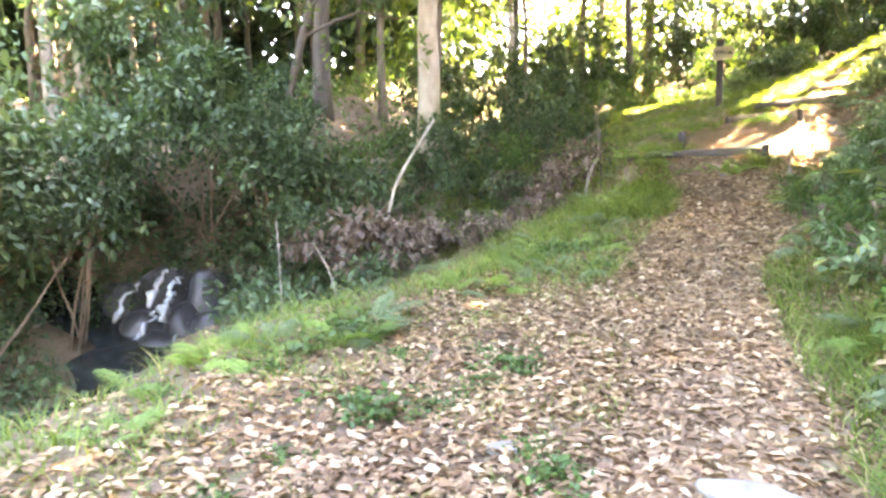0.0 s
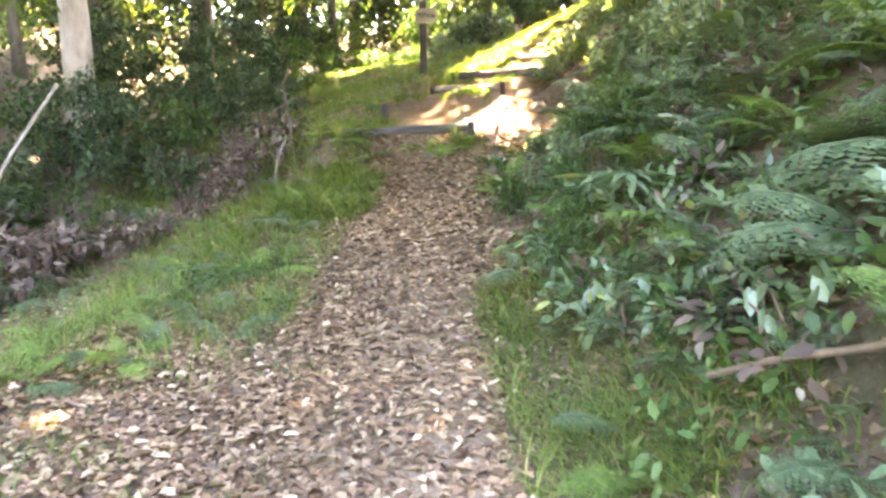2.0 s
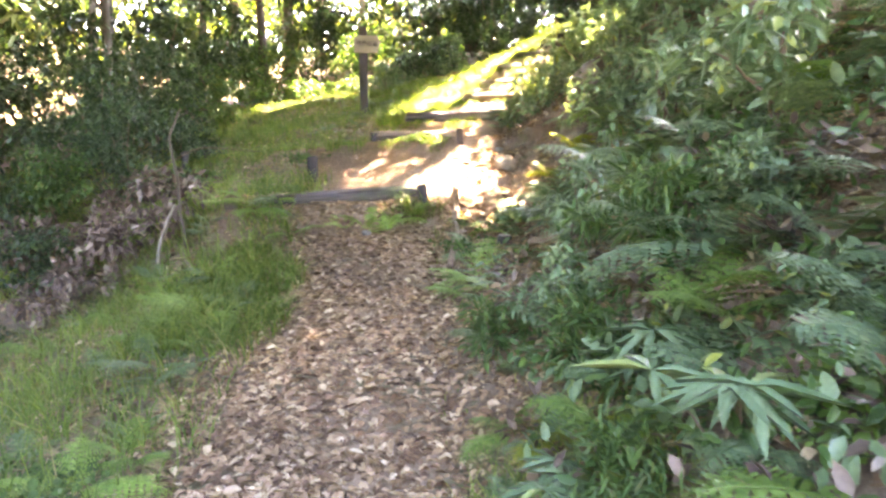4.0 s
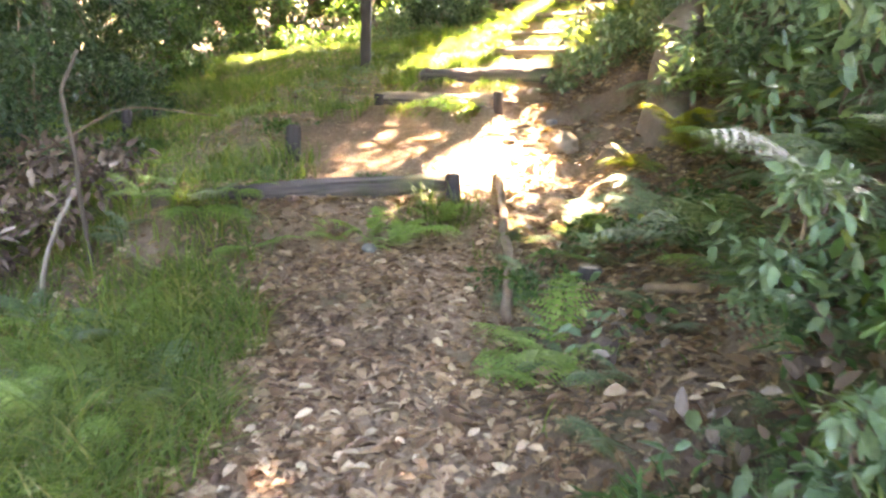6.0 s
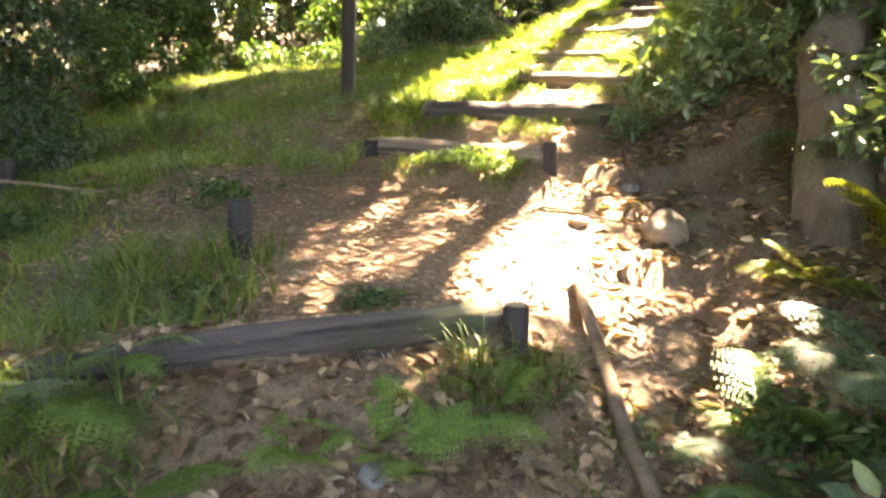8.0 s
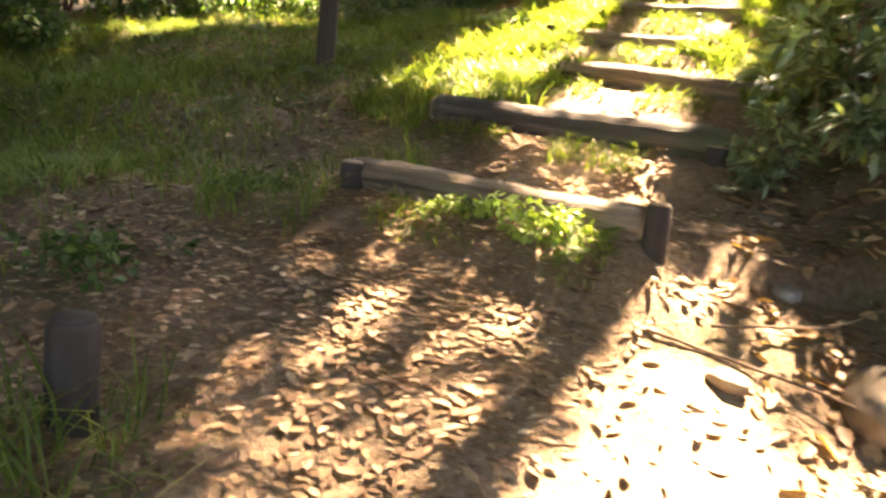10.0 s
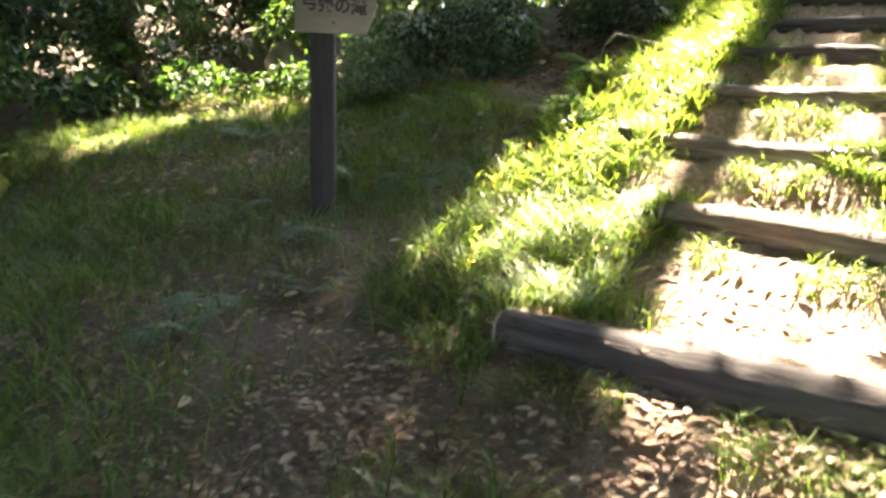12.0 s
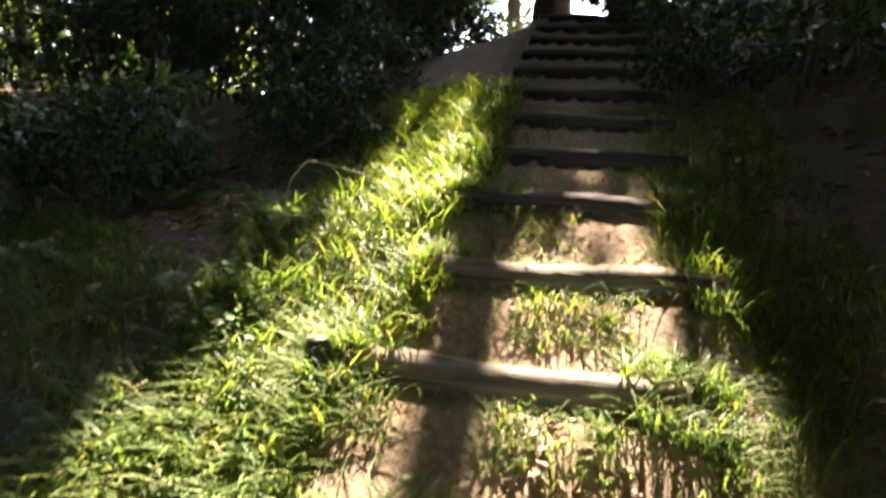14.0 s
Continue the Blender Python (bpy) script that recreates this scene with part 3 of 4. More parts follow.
for i, (dx, dy, w, h) in enumerate(((-0.9, 0.3, 0.5, 0.6), (-0.25, 0.45, 0.5, 0.75), (0.45, 0.4, 0.5, 0.7), (1.05, 0.25, 0.5, 0.6), (-0.4, -0.1, 0.35, 0.35), (0.2, -0.05, 0.3, 0.42), (0.65, -0.15, 0.4, 0.34), (-1.5, 0.0, 0.5, 0.45), (1.5, 0.0, 0.4, 0.4), (-0.05, -0.45, 0.25, 0.18))):
    rock("rock", FX + dx, FY + dy, (w, 0.4, h), WETROCK, 11 + i, "black wet rock of a small cascade", "rock", 0.25, fz - 0.15)
fall = new("waterfall")
fall.location = (FX, FY, fz)
for i, (x, z1, z0, w) in enumerate(((-0.42, 0.78, 0.28, 0.1), (0.02, 0.95, 0.5, 0.16), (0.1, 0.6, 0.3, 0.2), (-0.12, 0.42, 0.0, 0.1), (-0.3, 0.2, -0.1, 0.06), (0.22, 0.85, 0.65, 0.1), (0.45, 0.3, 0.0, 0.05))):
    p = curve((x, -0.12, z1), (x - 0.2 + 0.1 * (i % 3), -0.55, z0), 9, 0.06, 0.035, i)
    part("water_strand", mesh_of("water_strand", *tube(p, np.linspace(w * 0.16, w * 0.36, 9) * (1 + 0.5 * np.sin(np.arange(9) * 2.1 + i)), 8, 0.6, i), WATER, True), WATER, fall)
tagged(fall, "thin white strands of water falling over black rock", "waterfall", kind="structure")
mid = np.array([(-9, 9.5), (-6.5, 10.0), (-5.1, 9.0), (-4.9, 8.0), (-4.6, 6.0), (-4.6, 3.0), (-5.0, -1.0), (-5.2, -6.0)], float)
mid = np.column_stack([np.interp(np.linspace(0, 7, 60), np.arange(8), mid[:, k]) for k in range(2)])
side_ = unit(np.gradient(mid, axis=0))[:, ::-1] * (1, -1) * (0.55 + 0.15 * np.sin(np.arange(60) * 0.7))[:, None]
low = height(mid[:, 0], mid[:, 1]) + 0.12
ribbon = np.concatenate([np.column_stack([mid + side_, low]), np.column_stack([mid - side_, low])])
stream = part("stream", (ribbon, np.array([[i, i + 1, i + 61, i + 60] for i in range(59)])), POOL, None)
tagged(stream, "dark shallow stream water in the hollow", "stream", kind="structure")

# ---------------------------------------------------------------- plants


def thing_at(name, verts_parts, x, y, turn, label, category, scale=1.0, z=None, group=""):
    thing = new(name)
    thing.matrix_world = pose(x, y, (ground(x, y) if z is None else z) - 0.02, 0, 0, turn)
    thing.scale = (scale,) * 3
    for pname, data, mat, plabel in verts_parts:
        part(pname, data, mat, thing, plabel)
    return tagged(thing, label, category, group)


def frond(length, width, arch, seed, pinnae=17, drop=0.0):
    """A fern frond: arched rachis and paired, toothed pinnae made of small leaflets."""
    r = np.random.default_rng(seed)
    s = np.linspace(0.0, 1, 12)
    line = np.column_stack([length * (s - 0.22 * arch * s**2), 0.03 * length * np.sin(2 * s + seed), length * (0.62 * s - (0.62 * arch + drop) * s**2)])
    pieces = [tube(line, np.linspace(0.006, 0.002, 12) * max(length, 0.4) * 1.4, 4, 0, 0)]
    t = np.linspace(0.16, 0.99, pinnae)
    at = np.column_stack([np.interp(t, s, line[:, k]) for k in range(3)])
    way = unit(np.column_stack([np.interp(t, s, np.gradient(line[:, k])) for k in range(3)]))
    span = width * np.sin(np.pi * (0.13 + 0.87 * t) ** 0.85) ** 0.75 + 0.01
    for sgn in (-1, 1):
        side = np.cross(way, (0, 0, 1.0)) * -sgn
        d = unit(side + way * 0.38 + r.normal(0, 0.06, way.shape))
        d[:, 2] -= 0.16
        d = unit(d)
        up = np.cross(d, np.cross((0, 0, 1.0), d)) + (0, 0, 0.4)
        k = 7
        for i in range(len(t)):
            u = np.linspace(0.06, 0.97, k)
            c = at[i] + d[i] * span[i] * u[:, None] - np.array([0, 0, 1.0]) * (0.12 * span[i] * u**2)[:, None]
            size = span[i] * 0.25 * (1.1 - 0.8 * u)
            across = unit(np.cross(d[i], up[i]))
            for q in (-1, 1):
                w = unit(across * q + d[i] * 0.55)
                pieces.append(leaves(c, np.tile(w, (k, 1)), np.tile(up[i], (k, 1)), size, size * 0.62, 0.1, 0.1))
    return joined(pieces)


FRONDS = {}


def frond_mesh(kind, mat):
    key = (kind, mat.name)
    if key not in FRONDS:
        L, w, a = ((0.55, 0.15, 0.75), (0.7, 0.19, 0.9), (0.42, 0.13, 0.6))[kind]
        FRONDS[key] = mesh_of("frond", *frond(L, w, a, kind + 3, (12, 13, 10)[kind]), mat)
    return FRONDS[key]


def fern(x, y, size, mat, seed, label, n=7, z=None, droop=0):
    r = np.random.default_rng(seed)
    thing = new("fern")
    thing.matrix_world = pose(x, y, (ground(x, y) if z is None else z) - 0.03, 0, 0, r.uniform(0, 360))
    for i in range(n):
        ob = new("frond", frond_mesh(int(r.integers(0, 3)), mat))
        ob.parent = thing
        s = size * r.uniform(0.75, 1.15)
        ob.matrix_local = pose(0, 0, 0, r.normal(0, 8), r.uniform(-28, 18) + droop, 360 * i / n + r.normal(0, 14)) @ Matrix.Scale(s, 4)
    return tagged(thing, label, "fern", "ferns")


def spray(n, spread, height_, seed, length=0.1, width=0.05, low=0.1, lumps=9, flat=0.35):
    """Leaves gathered in uneven clumps within a rough dome, and the twigs that carry the clumps."""
    r = np.random.default_rng(seed)
    c = np.column_stack([r.normal(0, spread * 0.5, lumps), r.normal(0, spread * 0.5, lumps), height_ * r.uniform(low, 1.0, lumps) ** 0.8])
    c[:, :2] *= (1.15 - 0.55 * c[:, 2:3] / height_)
    own = r.integers(0, lumps, n)
    size = spread * r.uniform(0.22, 0.45, lumps)
    off = r.normal(0, 1, (n, 3))
    off = unit(off) * (r.uniform(0.15, 1, n) ** 0.5)[:, None]
    pos = c[own] + off * size[own][:, None] * (1, 1, 0.65)
    pos[:, 2] = np.abs(pos[:, 2]) + 0.01
    way = unit(off + r.normal(0, 0.6, (n, 3)) + (0, 0, -0.15))
    up = unit(r.normal(0, flat, (n, 3)) + (0, 0, 1))
    L = length * r.uniform(0.55, 1.25, n)
    lv = leaves(pos, way, up, L, L * (width / length), 0.25, 0.2)
    tw = [tube(curve((0.04 * r.normal(), 0.04 * r.normal(), 0), k, 6, 0.08 * height_, 0.02, seed + i), np.linspace(0.012, 0.004, 6) * min(0.6 + height_, 1.3), 5, 0.1, i) for i, k in enumerate(c)]
    return lv, tw


SHRUBS = {}


def shrub(name, key, x, y, turn, scale, label, category="shrub", z=None, group=""):
    spec = {
        "deep": (2600, 0.95, 1.5, 0.085, 0.042, DEEP, 16), "deep_low": (1900, 0.8, 0.8, 0.08, 0.04, DEEP, 14), "green": (1700, 0.7, 1.0, 0.075, 0.038, GREEN, 13),
        "pale": (60, 0.34, 0.42, 0.115, 0.058, PALE, 9), "pale_tall": (420, 0.45, 1.0, 0.12, 0.055, PALE, 10), "weeds": (800, 0.55, 0.4, 0.07, 0.04, GREEN, 14), "dead": (520, 0.6, 0.55, 0.1, 0.045, WITHERED, 10),
        "over": (3600, 1.15, 2.6, 0.1, 0.05, DEEP, 22), "sunny": (260, 0.3, 0.17, 0.055, 0.04, FERN_BRIGHT, 10), "ground": (420, 0.4, 0.12, 0.06, 0.045, GREEN, 12), "narrow": (700, 0.5, 0.5, 0.13, 0.022, GREEN, 12), "bluish": (700, 0.5, 0.7, 0.11, 0.045, PALE, 11),
    }[key]
    if key not in SHRUBS:
        n, sp, h, L, W, mat, lumps = spec
        lv, tw = spray(n, sp, h, len(SHRUBS) + 31, L, W, 0.42 if key == "over" else 0.12, lumps)
        SHRUBS[key] = (mesh_of("leaves", *lv, mat), [mesh_of("stem", *t, TWIGWOOD, True) for t in tw[:5]])
    lv, tw = SHRUBS[key]
    thing = new(name)
    thing.matrix_world = pose(x, y, (ground(x, y) if z is None else z) - 0.03, 0, 0, turn) @ Matrix.Scale(scale, 4)
    lo = new("leaves", lv)
    lo.parent = thing
    for t in tw:
        o = new("stem", t)
        o.parent = thing
    return tagged(thing, label, category, group)


def fan_plant(x, y, size, seed, label, z=None, mat=PALE):
    """Radiating long leaflets on a stalk."""
    r = np.random.default_rng(seed)
    thing = new("fan_leaved_plant")
    thing.matrix_world = pose(x, y, (ground(x, y) if z is None else z) - 0.03, 0, 0, r.uniform(0, 360))
    for i in range(4):
        top = np.array([r.normal(0, 0.14), r.normal(0, 0.14), r.uniform(0.25, 0.5)]) * size
        part("stalk", tube(curve((0, 0, 0), top, 5, 0.03, 0.004, i), np.linspace(0.008, 0.004, 5) * size, 5), TWIGWOOD, thing)
        n = 9
        a = np.linspace(-2.3, 2.3, n) + r.uniform(0, 6)
        way = np.column_stack([np.cos(a), np.sin(a), r.uniform(-0.25, 0.25, n)])
        L = size * r.uniform(0.3, 0.42, n)
        part("leaf", leaves(np.tile(top, (n, 1)), way, np.tile((0, 0, 1.0), (n, 1)), L, L * 0.19, 0.3, 0.25), mat, thing)
    return tagged(thing, label, "plant")


# named ferns and plants along the walk
fern(3.5, 8.34, 1.25, FERN_BRIGHT, 1, "bright green fern with drooping fronds at the path's edge", 9, droop=2)
fern(3.36, 8.15, 0.95, FERN_BRIGHT, 2, "yellow-green fern fronds hanging over the path", 4, droop=10)
for i, (x, y, s) in enumerate(((3.05, 9.76, 0.55), (3.3, 9.76, 0.56), (2.85, 9.8, 0.46), (3.5, 9.76, 0.46), (3.18, 9.66, 0.45))):
    fern(x, y, s, FERN_BRIGHT, 60 + i, "small light-green fern growing under the log", 7, droop=-12)
for i, (x, y, s) in enumerate(((4.3, 9.35, 0.7), (4.75, 9.2, 0.8), (4.1, 8.95, 0.6), (4.65, 8.6, 0.8), (5.2, 9.0, 0.8), (4.35, 8.2, 0.8), (4.0, 7.7, 0.7), (3.9, 9.4, 0.4))):
    fern(x, y, s, (FERN, FERN_DEEP)[i % 2], 70 + i, "fern on the littered slope beside the path", 7)
for i, (x, y, s) in enumerate(((-0.6, 7.6, 0.7), (0.5, 8.9, 0.7), (-0.9, 8.4, 0.8), (0.2, 6.2, 0.6), (-0.8, 6.1, 0.7), (-1.5, 6.9, 0.8), (-1.9, 5.6, 0.8), (-2.5, 4.9, 0.8), (-2.6, 3.9, 0.7), (1.4, 9.0, 0.5), (0.7, 9.7, 0.6), (-1.2, 5.0, 0.5), (1.1, 7.2, 0.4), (-2.3, 2.7, 0.7), (-2.2, 6.4, 0.7), (-3.45, 6.7, 0.55), (0.0, 8.0, 0.6), (-1.6, 7.9, 0.8))):
    fern(x, y, s, (FERN_DEEP, FERN)[i % 2], 80 + i, "green fern among grass above the stream", 7)
fern(5.25, 9.5, 0.8, FERN_YELLOW, 6, "sunlit yellow-green fern at the foot of a trunk", 11, droop=-12)
fern(5.0, 9.72, 0.6, FERN_YELLOW, 26, "sunlit yellow-green fern at the foot of a trunk", 9, droop=-12)
fern(5.0, 9.5, 0.6, FERN, 7, "sunlit fern at the foot of the bank", 7)
fern(5.75, 9.45, 0.6, FERN_YELLOW, 8, "sunlit yellow-green fern at the foot of a trunk", 7)
fern(4.45, 11.35, 0.33, FERN, 9, "small sunlit fern below a log step", 7)
fern(4.3, 11.55, 0.3, FERN, 10, "small sunlit fern below a log step", 7)
fern(5.3, 11.55, 0.4, FERN_DEEP, 11, "grey-green fern at the end of a log step", 6)
fern(1.9, 9.3, 0.45, FERN, 12, "light green fern in the grass by the path", 6)
fern(0.9, 8.2, 0.5, FERN_DEEP, 13, "green fern on the bank above the stream", 6)
fern(-1.9, 3.3, 0.5, FERN, 14, "light green fern at the stream bank", 7)
fern(-1.55, 2.6, 0.5, FERN, 15, "light green fern at the stream bank", 7)
fern(5.2, 14.6, 0.5, FERN_DEEP, 16, "dark fern in shade beside the steps", 7)
fern(5.0, 14.0, 0.45, FERN_DEEP, 17, "dark fern in shade beside the steps", 6)
fern(-0.4, 6.9, 0.6, FERN_DEEP, 18, "broad grey-green fern by the leaf litter", 7)
fern(0.3, 7.3, 0.5, FERN_DEEP, 19, "green fern on the bank above the stream", 6)
fern(2.75, 5.9, 0.62, FERN_YELLOW, 20, "yellow-green fern at the bank's foot", 5)
r_ = np.random.default_rng(11)
placed = []
while len(placed) < 165:
    y = r_.uniform(2.6, 10.4)
    d = 0.9 + abs(r_.normal(0, 1.6))
    x = np.interp(y, KNOTS[:12, 1], KNOTS[:12, 0]) + d
    if d > 4.6 or (9.2 < y < 11.4 and d < 2.3) or any((x - a) ** 2 + (y - b) ** 2 < 0.1 for a, b in placed):
        continue
    placed.append((x, y))
    fern(x, y, r_.uniform(0.75, 1.3) * (0.55 if d < 1.6 else 1.0), (FERN_DEEP, FERN_DEEP, FERN_DEEP, FERN)[int(r_.integers(0, 4))], 100 + len(placed), "arching green fern on the shaded bank", int(r_.integers(5, 8)))
for i, (x, y, s) in enumerate(((2.3, 4.3, 0.7), (2.35, 3.4, 0.75), (2.6, 3.15, 0.8), (2.75, 3.9, 0.9))):
    shrub("broad_leaved_plant", "pale", x, y, 60 * i, s, "pale broad-leaved plant at the foot of the bank", "plant", group="pale plants")
for i, (x, y, s) in enumerate(((3.5, 5.3, 0.42), (3.9, 6.1, 0.5), (3.2, 6.6, 0.55), (3.75, 7.3, 0.7), (6.7, 9.3, 1.0), (6.3, 10.75, 0.8), (6.2, 11.0, 1.1), (5.75, 11.2, 0.7), (6.6, 10.2, 1.1), (6.2, 11.7, 0.9), (5.9, 10.75, 0.6), (6.9, 10.9, 1.1), (5.55, 11.6, 0.5), (6.0, 9.3, 0.9), (6.5, 9.0, 1.0), (4.6, 6.6, 1.2), (5.4, 8.4, 1.2), (3.7, 4.2, 0.8))):
    shrub("grey_green_shrub", "bluish", x, y, 77 * i, s, "grey-green broad-leaved shrub on the shaded bank", group="bank shrubs")
for i, (x, y, s) in enumerate(((2.6, 5.35, 0.6), (3.0, 6.1, 0.7), (2.95, 6.9, 0.6), (3.6, 6.4, 0.8))):
    shrub("narrow_leaved_plant", "narrow", x, y, 50 * i, s, "narrow-leaved green plant at the bank's foot", "plant", group="bank plants")
fan_plant(2.86, 5.15, 0.66, 1, "pale green plant with long radiating leaflets")
fan_plant(3.0, 5.75, 0.6, 2, "pale green plant with long radiating leaflets")
fan_plant(2.55, 5.55, 0.45, 3, "pale green plant with long radiating leaflets")

r_ = np.random.default_rng(44)
for i in range(34):
    y, d = r_.uniform(5.4, 11.0), -0.75 - abs(r_.normal(0, 0.8))
    x = float(np.interp(y, KNOTS[:11, 1], KNOTS[:11, 0]) + d)
    if i % 4 == 0:
        shrub("ground_plant", "ground", x, y, 31 * i, r_.uniform(0.4, 0.7), "leafy herb in the grassy verge", "plant", group="verge herbs")
    else:
        fern(x, y, r_.uniform(0.4, 0.65), (FERN, FERN_DEEP)[i % 2], 500 + i, "small fern in the grassy verge", 6)
for i, (x, y, s) in enumerate(((3.35, 4.9, 1.1), (3.8, 5.6, 1.3), (3.7, 4.4, 1.2), (3.7, 6.4, 1.1), (3.3, 5.9, 0.8))):
    fern(x, y, s, FERN_DEEP, 800 + i, "large arching fern with broad light fronds on the bank", 7)
for i, (x, y, s) in enumerate(((5.7, 9.9, 0.8), (6.15, 10.3, 0.9), (6.5, 10.8, 0.9), (5.9, 9.5, 0.9))):
    shrub("grey_green_shrub", "bluish", x, y, 59 * i, s, "grey-green broad-leaved shrub hanging over the fallen trunk", group="bank shrubs")
r_ = np.random.default_rng(77)
for i in range(40):
    y = r_.uniform(3.6, 10.4)
    d = -(np.interp(y, [3.5, 6, 10.5], [2.0, 1.15, 0.95]) + abs(r_.normal(0, 0.55)))
    x = float(np.interp(y, KNOTS[:11, 1], KNOTS[:11, 0]) + d)
    fern(x, y, r_.uniform(0.45, 0.8), (FERN_DEEP, FERN, FERN_BRIGHT)[i % 3], 700 + i, "green fern in the grass of the verge", int(r_.integers(5, 8)))
# shrubs of the left side, the valley and behind the sign
for i, (x, y, s, k) in enumerate(((-6.2, 7.4, 1.4, "over"), (-5.8, 8.9, 1.2, "over"), (-7.8, 6.2, 1.4, "over"), (-4.7, 10.9, 1.3, "over"), (-3.5, 10.6, 1.0, "over"), (-5.9, 11.2, 1.4, "over"), (-2.6, 9.3, 0.8, "deep"), (-7.4, 8.6, 1.5, "over"), (-1.9, 9.9, 1.0, "deep"),
                                     (-3.0, 10.2, 1.2, "deep"), (-1.4, 11.0, 0.9, "green"), (-0.6, 11.8, 0.9, "deep"), (0.2, 12.2, 0.9, "green"), (0.9, 12.5, 0.8, "deep"), (1.6, 14.0, 0.8, "deep_low"), (-1.3, 12.6, 1.0, "deep"), (-2.5, 12.4, 1.1, "green"),
                                     (0.6, 14.2, 1.0, "deep"), (1.4, 16.2, 1.0, "deep"), (2.4, 18.0, 1.0, "green"), (-0.3, 9.6, 0.55, "deep_low"), (0.1, 10.8, 0.7, "deep_low"), (-4.0, 12.0, 1.4, "deep"), (-1.0, 15.0, 1.3, "deep"), (-6.5, 10.5, 1.5, "deep"), (-1.5, 16.8, 1.5, "deep"), (0.2, 17.8, 1.5, "deep"), (1.4, 19.0, 1.6, "deep"), (2.6, 20.6, 1.7, "deep"), (3.6, 21.6, 1.7, "green"), (4.9, 22.4, 1.8, "deep"), (6.4, 23.0, 1.8, "deep"), (8.2, 22.6, 1.8, "deep"), (10.2, 19.6, 1.4, "deep"), (11.4, 19.6, 1.4, "deep"), (12.4, 20.0, 1.6, "deep"), (13.8, 20.6, 1.7, "deep"), (7.6, 19.4, 1.4, "deep"), (9.0, 20.2, 1.5, "deep"))):
    shrub("evergreen_shrub", k, x, y, 53 * i, s, "dense evergreen shrub on the shaded woodland slope", group="slope shrubs")
for i, (x, y, s) in enumerate(((-1.6, 8.75, 1.3), (-1.25, 8.6, 1.15), (-1.95, 9.0, 1.4), (-1.5, 9.35, 1.5), (-0.9, 9.3, 0.9), (-0.3, 9.0, 0.8), (0.9, 10.6, 0.9), (1.2, 11.2, 1.0), (0.5, 10.0, 0.8), (0.2, 11.2, 0.9))):
    shrub("withered_brush", "dead", x, y, 41 * i, s, "heap of withered brown brush on the bank", "brush", group="withered brush")
for i, (x, y, s, k) in enumerate(((4.4, 18.6, 1.1, "weeds"), (5.2, 18.0, 1.0, "weeds"), (3.4, 18.9, 1.2, "weeds"), (5.9, 19.4, 1.3, "green"), (2.5, 17.3, 1.0, "weeds"), (6.3, 17.6, 1.0, "bluish"), (7.0, 17.0, 1.1, "bluish"), (6.4, 16.6, 0.9, "deep_low"), (5.6, 17.0, 0.8, "bluish"),
                                     (8.2, 17.6, 1.1, "deep"), (9.4, 18.2, 1.2, "deep"), (7.6, 16.3, 0.8, "deep_low"), (8.7, 16.9, 0.9, "deep_low"), (10.6, 18.6, 1.2, "deep"), (8.4, 12.3, 0.65, "deep_low"), (9.0, 13.4, 1.2, "deep_low"), (9.6, 14.3, 1.0, "deep_low"), (7.3, 12.1, 0.45, "bluish"),
                                     (10.8, 15.1, 1.2, "deep"), (11.6, 16.0, 1.1, "deep"), (12.6, 16.4, 1.2, "deep"), (8.2, 11.4, 1.3, "deep"), (6.9, 11.5, 1.0, "bluish"), (11.8, 18.9, 1.1, "deep"), (4.0, 20.5, 1.3, "green"), (2.0, 20.5, 1.3, "deep"), (6.5, 21.5, 1.4, "green"))):
    shrub("woodland_shrub", k, x, y, 67 * i, s, "leafy woodland shrub beside the stair", group="woodland shrubs")
for i, (x, y, s) in enumerate(((2.9, 12.0, 0.7), (3.5, 12.45, 0.6), (3.3, 10.55, 0.5), (1.9, 12.6, 0.8), (0.6, 6.6, 0.8), (-0.6, 3.0, 0.7), (0.1, 3.6, 0.6), (-0.9, 4.1, 0.8), (0.2, 2.4, 0.5), (3.6, 9.0, 0.7), (4.3, 9.2, 0.8), (6.0, 14.6, 0.8), (4.5, 8.9, 0.8))):
    shrub("ground_plant", "ground", x, y, 37 * i, s, "low green ground plant among dry leaves", "plant", group="ground plants")

for i, (x, y, s) in enumerate(((4.42, 11.42, 0.55), (4.28, 11.6, 0.6), (4.12, 11.8, 0.4), (6.1, 14.75, 0.8), (6.6, 15.1, 0.8))):
    shrub("leafy_weed", "sunny", x, y, 71 * i, s, "leafy weed below a log step, its green brightened as if sunlit", "plant", group="weeds by the steps")
r_ = np.random.default_rng(62)
for i in range(18):
    shrub("ground_plant", "ground", r_.uniform(-1.9, 0.3), r_.uniform(1.6, 4.4), 43 * i, r_.uniform(0.22, 0.42), "low green ground plant among dry leaves", "plant", group="ground plants")
r_ = np.random.default_rng(61)
for i in range(22):
    fern(r_.uniform(3.6, 6.8), r_.uniform(14.7, 16.6) if i % 2 else r_.uniform(13.9, 15.2), r_.uniform(0.4, 0.65), FERN_DEEP, 600 + i, "dark fern in shade beside the steps", 6)

# ---------------------------------------------------------------- trees


def crown_clump(centre, radius, n, size, r):
    off = unit(r.normal(0, 1, (n, 3))) * (r.uniform(0.1, 1, n) ** 0.45)[:, None] * radius
    L = size * r.uniform(0.6, 1.3, n)
    return leaves(centre + off * (1, 1, 0.7), off + r.normal(0, 0.5 * radius, (n, 3)), unit(r.normal(0, 0.5, (n, 3)) + (0, 0, 1)), L, L * 0.48, 0.25, 0.2)


